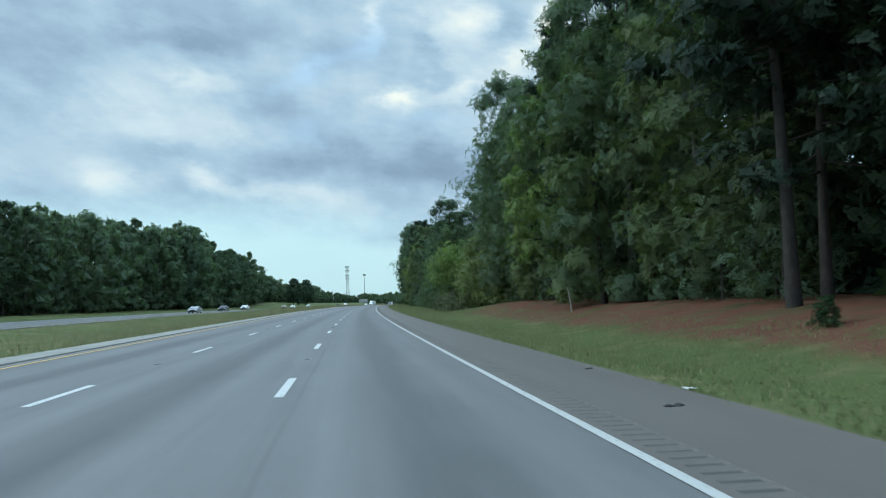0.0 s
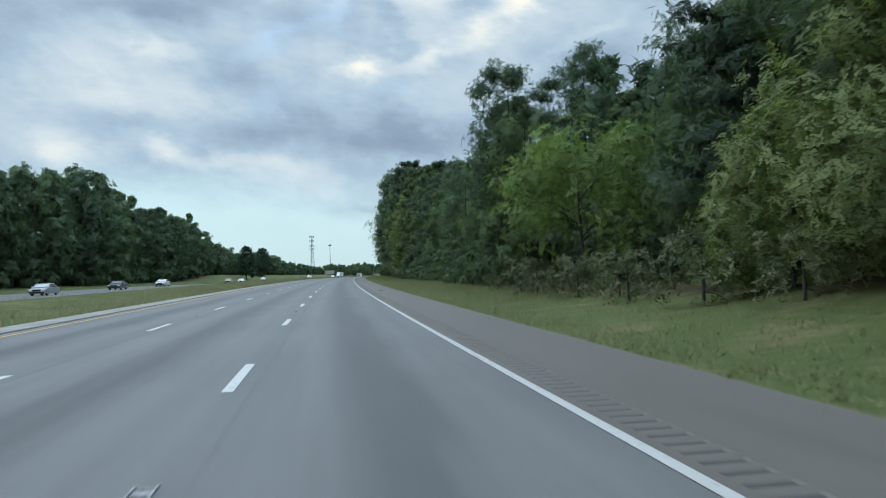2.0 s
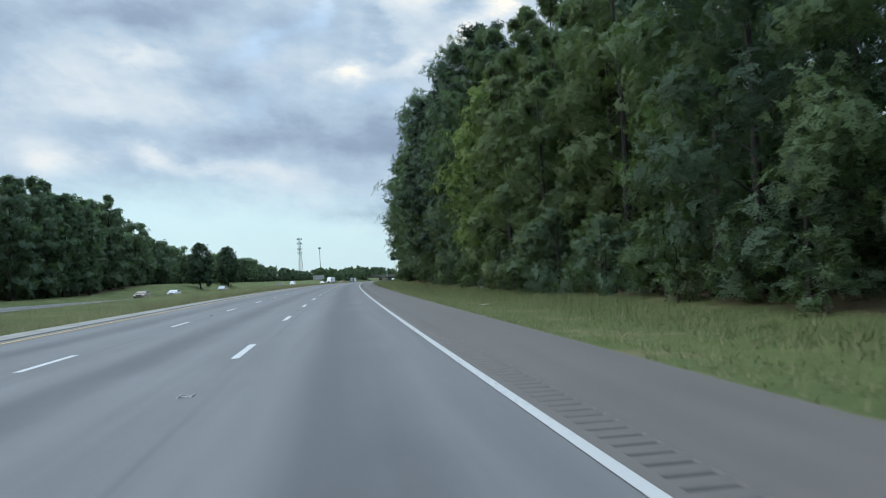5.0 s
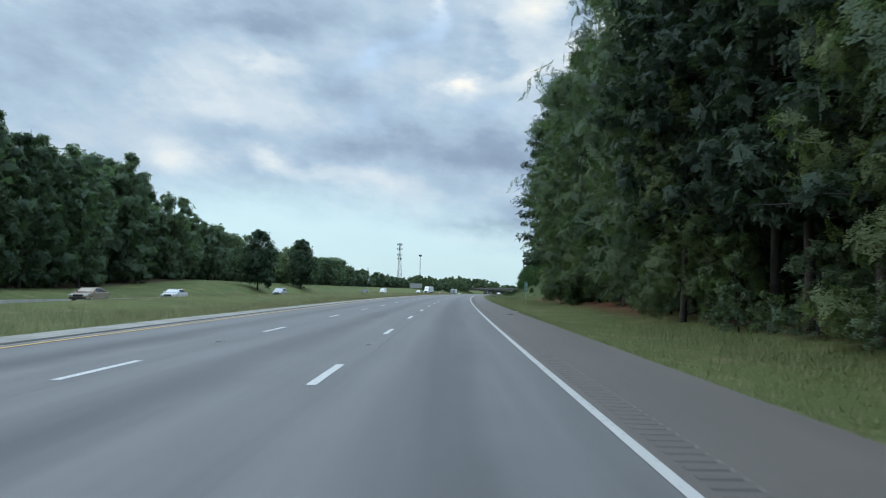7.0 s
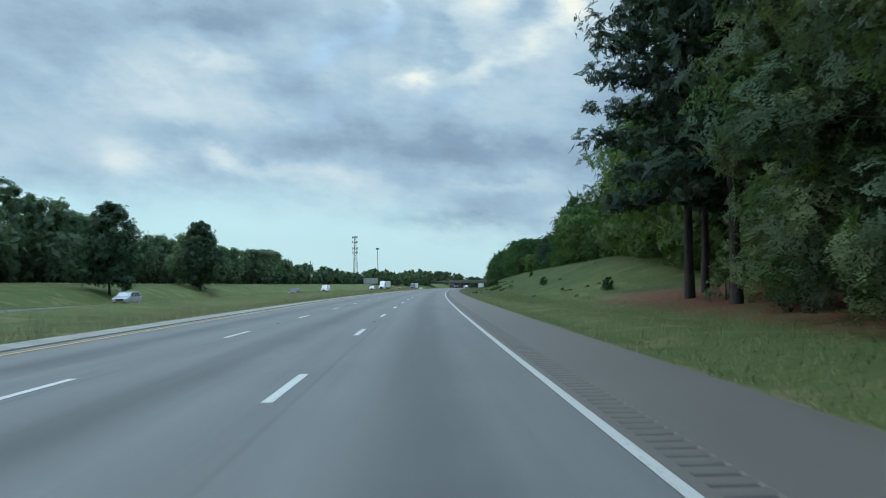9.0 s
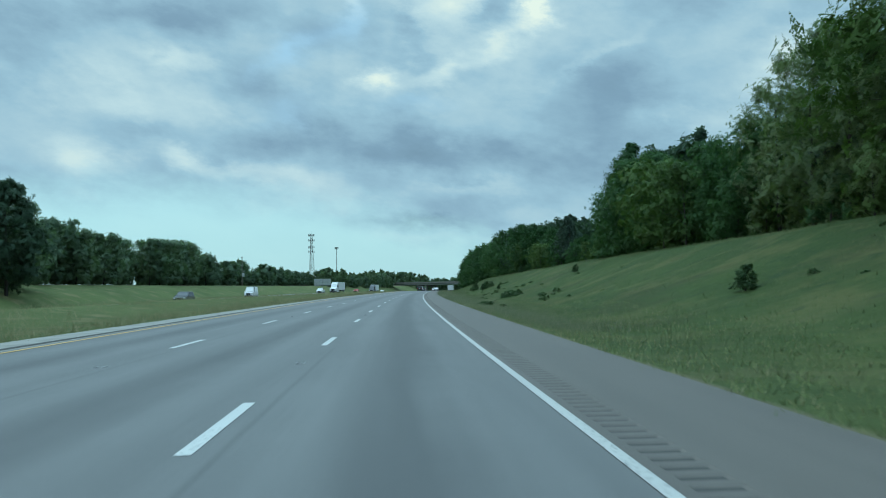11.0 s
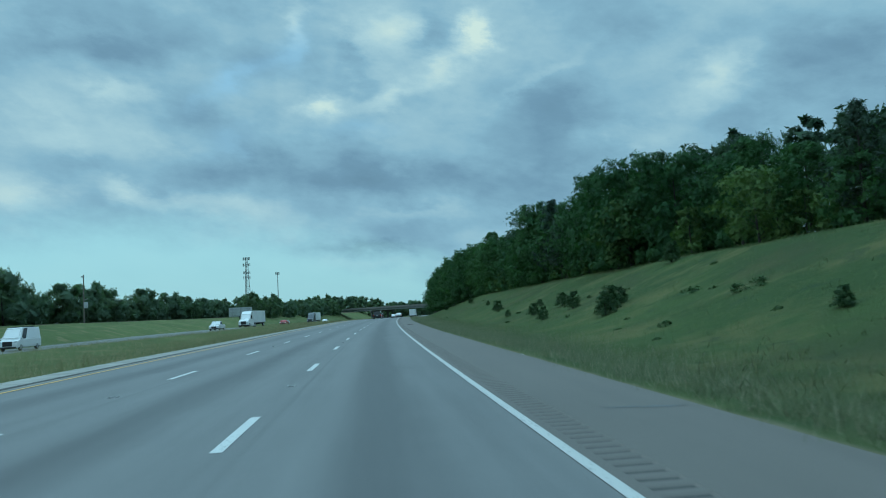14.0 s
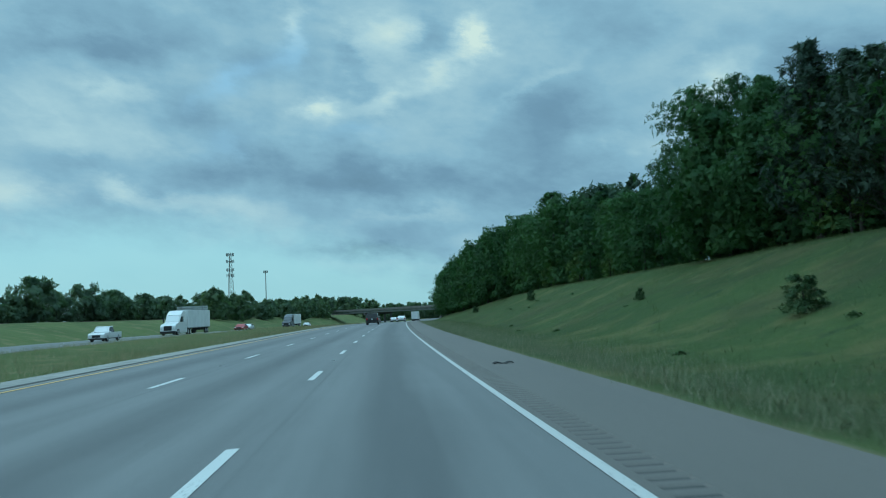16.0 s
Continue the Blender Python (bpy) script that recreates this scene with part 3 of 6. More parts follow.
def build_dashes():
    """Lane dashes three metres long, every 12.19 m, with a reflector between every second pair."""
    bm = bmesh.new()
    bmesh.ops.create_grid(bm, x_segments=1, y_segments=4, size=0.5)
    for v in bm.verts:
        v.co.x *= 0.15
        v.co.y *= 2.96
    dash = bpy.data.meshes.new("lane_dash")
    bm.to_mesh(dash)
    dash.materials.append(WHITE_PAINT)
    # cast frame round a low reflector: two runners and two cross bars
    bm = bmesh.new()
    for x0, y0, x1, y1, high in ((-0.09, -0.15, -0.066, 0.15, 0.018), (0.066, -0.15, 0.09, 0.15, 0.018), (-0.066, -0.10, 0.066, -0.07, 0.014), (-0.066, 0.07, 0.066, 0.09, 0.014), (-0.066, -0.07, 0.066, 0.07, 0.006)):
        made = bmesh.ops.create_cube(bm, size=1.0)["verts"]
        for v in made:
            top = v.co.z > 0
            v.co = Vector(((x0 + x1) / 2 + v.co.x * (x1 - x0) * (0.7 if top else 1), (y0 + y1) / 2 + v.co.y * (y1 - y0) * (0.85 if top else 1), high if top else 0.0))
    stud = bpy.data.meshes.new("road_stud")
    bm.to_mesh(stud)
    stud.materials.append(STUD)
    for line, (d, z) in enumerate(((-3.66, 0.013), (-7.31, 0.017))):
        for k in range(-1, 60):
            s = 15.26 + 12.19 * k
            mark = new("lane_dash", dash)
            mid = place(s + 1.48, d, z)
            mark.matrix_world = Matrix.Translation(mid) @ Matrix.Rotation(-heading(s), 4, "Z") @ Matrix.Rotation(math.atan2(place(s + 3, d).z - place(s, d).z, 3.0), 4, "X")
            mark.parent = road
            if k % 2 == 0:
                stud_mark = new("road_stud", stud)
                stud_mark.matrix_world = Matrix.Translation(place(s + 7.8, d, z - 0.005)) @ Matrix.Rotation(-heading(s), 4, "Z")
                stud_mark.parent = road
    for d in (-37.2, -41.8):
        for k in range(0, 60):
            s = 9 + 12.19 * k
            mark = new("lane_dash", dash)
            mark.matrix_world = Matrix.Translation(place(s, d, -0.11 + sunk(s))) @ Matrix.Rotation(-heading(s), 4, "Z")
            mark.parent = opposite


build_dashes()


def build_rumble():
    """Milled grooves across a strip of the shoulder beside the edge line, shallow at both ends."""
    verts, faces, slots, uvs = [], [], [], []
    across = (0.19, 0.215, 0.57, 0.60)
    s = -12.0
    row = 0
    while s < 700:
        for ds, z in ((0.0, 0.0), (0.135, 0.0), (0.165, -0.016), (0.270, -0.016), (0.30, 0.0)):
            for k, d in enumerate(across):
                verts.append(place(s + ds, d, -0.003 + (z if 0 < k < 3 else 0.0)))
                uvs.append((d, s + ds))
            if row:
                a = 4 * row
                for k in range(3):
                    faces.append((a - 4 + k, a - 3 + k, a + 1 + k, a + k))
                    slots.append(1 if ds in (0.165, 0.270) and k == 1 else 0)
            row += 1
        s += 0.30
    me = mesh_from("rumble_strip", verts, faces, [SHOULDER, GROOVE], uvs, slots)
    tagged(new("rumble_strip", me), "milled rumble strip of dark grooves beside the white edge line", "rumble strip", kind="stuff")
    for a, b in ((-600, -12), (700, 2000)):
        rest = ribbon("rumble_strip", [a, b], [(across[0], -0.003), (across[-1], -0.003)], SHOULDER)
        rest.parent = shoulder


build_rumble()


def build_crack(s, d0, d1, seed):
    """A ragged tar-filled crack across the hard shoulder."""
    rng = random.Random(seed)
    verts, faces, n = [], [], 9
    for i in range(n):
        d = d0 + (d1 - d0) * i / (n - 1)
        wide = (0.05 + 0.07 * rng.random()) * math.sin(math.pi * (i + 0.4) / (n - 0.2))
        at = s - 0.18 * i / n + rng.uniform(-0.04, 0.04)
        z = 0.003 - 0.0216 * (d - 0.55)
        verts += [place(at - wide, d, z), place(at + wide, d, z)]
    for i in range(n - 1):
        faces.append((2 * i, 2 * i + 2, 2 * i + 3, 2 * i + 1))
    crack = new("tar_crack", mesh_from("tar_crack", verts, faces, [SEAM]))
    crack.parent = shoulder


for k, (at, d0, d1) in enumerate(((264.1, 0.85, 2.35), (455.7, 1.2, 2.4))):
    build_crack(at, d0, d1, k)

# ---- trees ----
def tube(verts, faces, path, radii, sides=7):
    """A tapered limb along a path."""
    start = len(verts)
    for i, (p, r) in enumerate(zip(path, radii)):
        along = (path[min(i + 1, len(path) - 1)] - path[max(i - 1, 0)]).normalized()
        side = along.orthogonal().normalized()
        other = along.cross(side)
        for k in range(sides):
            a = 2 * math.pi * k / sides
            verts.append(p + (side * math.cos(a) + other * math.sin(a)) * r)
    for i in range(len(path) - 1):
        for k in range(sides):
            a, b = start + i * sides + k, start + i * sides + (k + 1) % sides
            faces.append((a, b, b + sides, a + sides))


def leaves(points, sizes, outward, rng, blades, narrow, droop=0.15):
    """Sprays of leaves: each spray is a fan of small leafy twigs round one point."""
    n = len(points)
    normal = outward + rng.normal(size=(n, 3)) * 0.5
    normal[:, 2] += 0.2
    normal /= np.linalg.norm(normal, axis=1)[:, None] + 1e-9
    axis = np.cross(normal, rng.normal(size=(n, 3)))
    axis /= np.linalg.norm(axis, axis=1)[:, None] + 1e-9
    side = np.cross(normal, axis)
    verts, faces = [], []
    for b in range(blades):
        turn = (b / blades) * 2 * math.pi + rng.uniform(-0.5, 0.5, n)
        length = sizes * rng.uniform(0.7, 1.25, n)
        along = axis * np.cos(turn)[:, None] + side * np.sin(turn)[:, None] + normal * rng.uniform(-0.25, 0.45, n)[:, None]
        along[:, 2] -= droop
        along *= length[:, None]
        wide = np.cross(normal, along) * narrow
        spray = np.stack([points + along, points - along * 0.15 + wide * 1.15, points - along * 0.15 - wide * 1.15], 1)
        verts.append(spray.reshape(-1, 3))
        faces.append((np.arange(n * 3) + b * n * 3).reshape(-1, 3))
    return np.concatenate(verts), np.concatenate(faces)


def crown_radius(u, kind):
    if kind == "pine":
        return (0.62 + 0.38 * math.sin(u * 2.6 + 0.5)) * (1.0 - 0.55 * u ** 2.6)
    if kind == "cedar":
        return (1 - u) ** 0.75 + 0.06
    if kind == "round":
        return max(0.05, math.sin(math.pi * (u * 0.79 + 0.12))) ** 0.55
    if kind == "dense":
        return max(0.05, 1 - abs(u * 1.25 - 0.42) ** 2.2) ** 0.6 if u < 0.97 else 0.3
    if kind == "egg":
        return max(0.12, math.sin(math.pi * (0.20 + 0.78 * u))) ** 0.75
    if kind == "bush":
        return max(0.1, 1 - (u * 0.95) ** 2.2) ** 0.5
    if kind == "flat":
        return max(0.1, math.sin(math.pi * (0.25 + 0.6 * u))) ** 0.6
    return (0.75 + 0.25 * math.sin(math.pi * u)) * (1 - u ** 3.2) ** 0.6


def tree_shape(kind, tall, wide, low, limbs, clumps, sprays, leaf_size, seed, narrow=0.42, trunk_size=None):
    """Wood and leaves of a tree about its foot. low: where the crown begins. Pines and cedars bear tufts along their
    branches; other trees bear rounded boughs, each a heap of smaller clumps."""
    rng = np.random.default_rng(seed)
    r0 = trunk_size or 0.010 * tall + 0.05
    lean = Vector((rng.normal() * 0.02, rng.normal() * 0.02, 1))
    path = [Vector((lean.x * h + 0.12 * math.sin(h * 0.3 + seed), lean.y * h + 0.12 * math.cos(h * 0.23 + seed) - 0.12 * math.cos(seed), h)) for h in np.linspace(-0.4, tall * 0.96, 9)]
    verts, faces = [], []
    tube(verts, faces, path, [r0 * (1.25 if i == 0 else 1) * (1 - 0.93 * (i / 8) ** 1.1) for i in range(9)], 7)
    pts, szs, out, round_off = [], [], [], []
    needled = kind in ("pine", "cedar")

    def clump(centre, size, flat, facing, pull):
        """Sprays over one small clump; facing: the way in which the bough round it bulges."""
        v = rng.normal(size=(sprays, 3))
        v /= np.linalg.norm(v, axis=1)[:, None]
        rr = size * rng.uniform(0.1, 1.02, sprays) ** 0.55
        pts.append(v * rr[:, None] * np.array([1, 1, flat]) + np.array(centre))
        out.append(v * 0.7 + np.array(facing) * 0.5)
        szs.append(leaf_size * rng.uniform(0.6, 1.35, sprays))
        round_off.append(v * 0.5 + np.array(facing) * pull + np.array((0, 0, 0.22)) + rng.normal(0, 0.08, (sprays, 3)))

    for c in range(limbs):
        u = (c + rng.uniform(0, 1)) / limbs
        h = low + (tall - low) * u
        a = c * 2.39996 + rng.uniform(-0.5, 0.5)
        way = Vector((math.cos(a), math.sin(a), 0))
        bole = path[min(8, max(0, int(h / tall * 8)))]
        if needled:
            reach = wide * crown_radius(u, kind) * rng.uniform(0.5, 1.12)
            rise = reach * (0.75 if kind == "cedar" else -0.12 + 0.75 * u)
            foot = Vector((bole.x, bole.y, min(h, tall * 0.94)))
            tip = foot + way * reach + Vector((0, 0, rise))
            mid = foot.lerp(tip, 0.5) + Vector((0, 0, -0.08 * reach))
            limb_r = max(0.02, r0 * 0.3 * (1 - u))
            tube(verts, faces, [foot, mid, tip], [limb_r, limb_r * 0.6, 0.012], 4)
            for k in range(clumps):
                f = 0.3 + 0.7 * (k + rng.uniform(0.4, 1.0)) / clumps
                p = foot.lerp(tip, f) + way.cross(Vector((0, 0, 1))) * rng.normal() * 0.14 * reach
                size = (0.34 + 0.075 * wide) * rng.uniform(0.65, 1.3) if kind == "pine" else (0.14 + 0.07 * wide) * rng.uniform(0.7, 1.2) * (1.15 - 0.5 * f)
                clump(p, size, 0.75 if kind == "pine" else 1.3, (way.x * 0.6, way.y * 0.6, 0.5), 0.4)
            continue
        hull = crown_radius(u, kind) * wide * rng.uniform(0.82, 1.14)
        bough = max(0.14 * wide, hull * (rng.uniform(0.36, 0.56) if kind == "loose" else rng.uniform(0.42, 0.66)))
        r = max(0.0, hull - bough * 0.9)
        p = Vector((bole.x, bole.y, min(h, tall - bough * 0.75))) + way * r
        if c % 2 == 0 and r > 0.6:
            foot = Vector((bole.x, bole.y, max(0.4, p.z - r * 0.45)))
            limb_r = max(0.02, r0 * 0.34 * (1 - 0.8 * u))
            tube(verts, faces, [foot, foot.lerp(p, 0.5) + Vector((0, 0, 0.12 * r)), p], [limb_r, limb_r * 0.6, 0.014], 4)
        for k in range(clumps):
            v = Vector(rng.normal(size=3)) + way * 0.55 + Vector((0, 0, 0.35))
            v.normalize()
            q = p + Vector((v.x, v.y, v.z * 0.82)) * bough * rng.uniform(0.35, 0.88)
            clump(q, bough * rng.uniform(0.38, 0.60), 0.8, v, 0.55)
    lv, lf = leaves(np.concatenate(pts), np.concatenate(szs), np.concatenate(out), rng, 2, narrow)
    lf = [tuple(f) for f in lf.tolist()]
    lv[:, 2] = np.maximum(lv[:, 2], 0.05)
    ln = np.concatenate(round_off)
    ln /= np.linalg.norm(ln, axis=1)[:, None] + 1e-9
    ln = np.tile(np.repeat(ln, 3, axis=0), (2, 1))
    return verts, faces, lv, lf, ln


def shade_round(me, normals):
    """Leaves take the light as the round mass of their clump does."""
    me.polygons.foreach_set("use_smooth", [True] * len(me.polygons))
    me.normals_split_custom_set_from_vertices(normals.tolist())


def build_tree(leaf_mat, shape, name="tree"):
    """A tree as one thing: a trunk with limbs and a crown."""
    verts, faces, lv, lf, ln = shape
    root = new(name)
    wood = new("trunk", mesh_from("trunk", verts, faces, [BARK]))
    wood.data.polygons.foreach_set("use_smooth", [True] * len(wood.data.polygons))
    wood.parent = root
    crown = new("crown", mesh_from("crown", lv, lf, [leaf_mat]))
    shade_round(crown.data, ln)
    crown.parent = root
    return root


def forest(stock, spots, group, label_of, category="tree"):
    """Trees of a stock set out at spots: (index in the stock, s, d, size, turn)."""
    used = set()
    for k, s, d, size, turn in spots:
        base = stock[k]
        where = set_out(s, d, turn, 0.05)
        if k in used:
            t = copy_thing(base, where)
        else:
            used.add(k)
            t = base
            t.matrix_basis = where
        t.scale = (size, size, size * R.uniform(0.96, 1.04))
        tagged(t, label_of[k], category if base.name.split(".")[0] != "shrub" else "shrub", group)


def thicket(name, label, shapes, mats, spots):
    """A wood too deep to count: all its trees joined into one sheet of stuff, one material for each shape."""
    verts, faces, slots, normals, n = [], [], [], [], 0
    for k, s, d, size, turn in spots:
        wv, wf, lv, lf, ln = shapes[k]
        m = np.array(set_out(s, d, turn, 0.05, size))
        wv = np.array([tuple(v) for v in wv])
        away = wv * np.array([1, 1, 0]) + 1e-3
        away = away / np.linalg.norm(away, axis=1)[:, None]
        for pv, pn, pf, slot in ((wv, away, wf, 0), (lv, ln, lf, k + 1)):
            q = pv @ m[:3, :3].T + m[:3, 3]
            verts.append(q)
            normals.append(pn @ m[:3, :3].T / size)
            faces += [tuple(i + n for i in f) for f in pf]
            slots += [slot] * len(pf)
            n += len(q)
    me = mesh_from(name, np.concatenate(verts).tolist(), faces, [BARK, *mats], None, slots)
    shade_round(me, np.concatenate(normals))
    tagged(new(name, me), label, "woodland", kind="stuff")


R = random.Random(11)
LABEL_OAK = "tall dark green broadleaved tree at the wood's edge"
LABEL_PINE = "tall dark pine with a bare lower trunk and tufted crown"
LABEL_LIGHT = "light green young broadleaved tree at the wood's edge"


def row(start, end, gap, kinds, off, top, height_of, twist=0.11):
    """Spots along the road: off(s) is the distance from the edge line, top(s) the height of the skyline over the road."""
    got, s = [], start
    while s < end:
        k = R.choice(kinds)
        d = off(s)
        size = (top(s) - over_road(s, d)) / height_of[k] * R.uniform(1 - twist, 1 + twist * 0.6)
        got.append((k, s, d, max(0.3, size), R.uniform(0, 360)))
        s += R.uniform(*gap)
    return got


# ---- wood beside the shoulder ----
WOOD_TALL = [19, 21, 17, 24, 23, 15, 16]
WOOD = [
    build_tree(LEAF_DARK, tree_shape("round", 19, 4.9, 0.4, 26, 11, 17, 0.42, 1)),
    build_tree(LEAF_OLIVE, tree_shape("loose", 21, 4.7, 0.6, 28, 11, 16, 0.42, 2)),
    build_tree(LEAF_MID, tree_shape("loose", 17, 4.9, 0.3, 26, 11, 16, 0.42, 3)),
    build_tree(NEEDLE, tree_shape("pine", 24, 5.0, 7.0, 56, 6, 26, 0.34, 4, 0.40, 0.21)),
    build_tree(NEEDLE, tree_shape("pine", 23, 5.1, 4.4, 62, 6, 26, 0.34, 5, 0.40, 0.22)),
    build_tree(LEAF_OLIVE, tree_shape("loose", 15, 3.9, 0.4, 24, 10, 13, 0.40, 6)),
    build_tree(LEAF_BRIGHT, tree_shape("loose", 16, 4.4, 3.0, 24, 10, 13, 0.40, 7)),
]
WOOD_LABELS = [LABEL_OAK, LABEL_OAK, LABEL_OAK, LABEL_PINE, LABEL_PINE, LABEL_LIGHT, LABEL_LIGHT]
WOOD_TOP = [(0, 23), (84, 22), (95, 16), (118, 17), (128, 17.5), (138, 16), (148, 13.2), (158, 13.6), (168, 15), (195, 17.5), (215, 21), (238, 24.5), (250, 25), (285, 27), (330, 26)]


def wood_top(s):
    return profile(s, WOOD_TOP)


spots = row(16, 84, (4.8, 6.4), [0, 1, 2, 3, 4, 1, 4], lambda s: R.uniform(13.0, 15.0), wood_top, WOOD_TALL)
spots += row(86, 122, (5.0, 6.5), [0, 1, 2], lambda s: R.uniform(18.5, 20.5), lambda s: profile(s, [(84, 17), (98, 14.5), (110, 12.5), (122, 15)]), WOOD_TALL)
spots += row(130, 200, (4.8, 6.2), [0, 1, 2, 1, 2, 0], lambda s: R.uniform(12.0, 15.0), wood_top, WOOD_TALL)
spots += row(203, 231, (4.4, 5.6), [1, 1, 2], lambda s: R.uniform(12.6, 14.6), wood_top, WOOD_TALL)
spots += row(233, 286, (4.2, 5.4), [4, 3, 4, 0], lambda s: R.uniform(10.6, 13.6), wood_top, WOOD_TALL)
spots += row(287, 313, (4.2, 5.2), [1, 0, 2], lambda s: R.uniform(11.0, 13.0), wood_top, WOOD_TALL)
# single trees that stand out from the rows
spots += [(4, 316.5, 10.6, 1.02, 160), (4, 322.7, 11.0, 1.04, 40), (3, 326.5, 13.0, 0.98, 200), (4, 331, 18.5, 0.92, 120), (5, 205, 10.6, 0.95, 20), (5, 213, 10.4, 1.0, 80), (3, 26.2, 11.4, 1.1, 77),
          (4, 92.5, 14.2, 0.86, 110), (0, 98.5, 15.8, 0.80, 60), (2, 91, 15.4, 1.0, 30), (0, 85, 15.0, 0.95, 300), (0, 127, 12.2, 0.93, 10), (2, 132.5, 12.6, 0.95, 70), (0, 118, 15.5, 0.84, 200), (2, 113, 16.5, 0.72, 30),
          (5, 46, 11.8, 0.95, 150), (5, 262, 9.8, 0.85, 10), (6, 225.5, 11.4, 1.1, 40), (5, 244, 11.2, 1.0, 140), (5, 303, 10.4, 1.15, 60), (6, 55.5, 12.0, 1.0, 220)]
forest(WOOD, spots, "wood beside the shoulder", WOOD_LABELS)

DEEP = [tree_shape("round", 19, 4.8, 0.8, 18, 6, 5, 1.2, 51, 0.45), tree_shape("loose", 21, 4.8, 1.0, 20, 6, 5, 1.2, 52, 0.45), tree_shape("pine", 23, 5.0, 5.0, 36, 3, 5, 1.1, 53, 0.36, 0.24),
        tree_shape("round", 6, 3.6, 0.1, 12, 5, 5, 1.1, 54, 0.45)]
DEEP_TALL = [19, 21, 23, 6]
deep = row(18, 322, (5.4, 7.0), [0, 1, 2], lambda s: R.uniform(18.5, 21.5) if not 84 < s < 124 else R.uniform(22, 24), lambda s: wood_top(s) + 0.5, DEEP_TALL)
deep += row(20, 328, (8.5, 11), [0, 1, 2], lambda s: R.uniform(26, 31), lambda s: wood_top(s) + 1.0, DEEP_TALL)
deep += row(18, 314, (3.2, 4.4), [3], lambda s: R.uniform(15.5, 18) if not 84 < s < 124 else R.uniform(19, 21), lambda s: over_road(s, 16) + R.uniform(3.5, 6.5), DEEP_TALL)
thicket("deep_wood", "deep dark mixed wood behind the roadside trees", DEEP, [DEEP_LEAF, FAR_MID, FAR_NEEDLE, DEEP_LEAF], deep)

UNDER = [tree_shape("bush", 4, 2.2, 0.05, 9, 8, 7, 0.34, 55), tree_shape("bush", 5, 2.0, 0.05, 10, 8, 7, 0.34, 56)]
brush = row(29, 82, (2.2, 3.4), [0, 1], lambda s: R.uniform(12.4, 15.5), lambda s: over_road(s, 13) + R.uniform(1.6, 4.5), [4, 5])
brush += row(126, 262, (2.1, 3.2), [0, 1], lambda s: R.uniform(9.8, 12.0), lambda s: over_road(s, 11) + R.uniform(1.6, 4.6), [4, 5])
brush += row(262, 319, (2.2, 3.4), [0, 1], lambda s: R.uniform(10.5, 13.0), lambda s: over_road(s, 12) + R.uniform(2.0, 4.8), [4, 5])
thicket("undergrowth", "dark leafy undergrowth along the wood's edge", UNDER, [LEAF_DARK, LEAF_MID], brush)

# ---- lower, lighter trees and shrubs ----
SHRUB = [
    build_tree(LEAF_BRIGHT, tree_shape("flat", 10.0, 5.6, 3.6, 20, 10, 12, 0.46, 21, 0.35), "young_tree"),
    build_tree(LEAF_WILLOW, tree_shape("bush", 6.6, 3.4, 0.2, 22, 11, 15, 0.32, 22, 0.36), "shrub"),
    build_tree(BRUSH_LEAF, tree_shape("bush", 2.2, 1.7, 0.02, 10, 8, 8, 0.20, 23, 0.36), "shrub"),
    build_tree(BUSH_LEAF, tree_shape("bush", 1.4, 0.80, 0.03, 14, 9, 13, 0.10, 24, 0.48), "shrub"),
    build_tree(LEAF_MID, tree_shape("dense", 12.0, 3.4, 1.0, 20, 9, 10, 0.40, 25), "young_tree"),
]
SHRUB_LABELS = ["light green young tree with drooping feathered leaves", "light green willowy shrub beside the verge", "low dull grey-green brush beside the verge", "small dark green bush on the grass slope", "mid green young tree at the wood's edge"]
spots = [(0, 106.5, 11.2, 0.88, 30), (1, 82.5, 11.4, 1.12, 0), (1, 87.3, 11.2, 0.85, 70), (1, 91.5, 12.0, 0.6, 160), (1, 79.5, 12.4, 0.9, 250), (4, 123, 12.2, 1.05, 60), (4, 101, 15.5, 0.8, 90)]
spots += [(2, s, R.uniform(8.6, 10.5), R.uniform(0.6, 1.1), R.uniform(0, 360)) for s in (84, 88, 94, 97, 101, 104, 108, 112, 115, 119)]
spots += [(2, s, R.uniform(10.2, 12.0), R.uniform(0.5, 0.9), R.uniform(0, 360)) for s in range(130, 262, 11)]
spots += [(3, 21.2, 9.3, 0.58, 0), (3, 290, 8.6, 1.3, 20), (3, 297, 10.5, 1.5, 20), (3, 345, 12.2, 0.8, 0), (3, 380, 12.1, 0.8, 0)]
spots += [(3, 498.6, 12.0, 0.9, 0), (3, 504.2, 12.5, 0.8, 50), (3, 532.7, 11.5, 0.9, 90), (3, 498.3, 9.7, 0.7, 10), (3, 506.7, 10.7, 0.75, 20), (3, 515, 9.9, 0.5, 0), (3, 511.5, 12.2, 0.5, 70),
          (3, 487.8, 11.4, 1.0, 30), (3, 486.4, 10.6, 0.8, 90), (3, 489, 12.2, 0.8, 150), (3, 497, 18.8, 1.1, 0), (3, 553, 13, 0.5, 0), (3, 466, 11.5, 0.5, 0), (3, 430, 16, 0.6, 0), (3, 600, 15, 0.9, 0), (3, 640, 12, 0.9, 0)]
forest(SHRUB, spots, "shrubs beside the verge", SHRUB_LABELS)

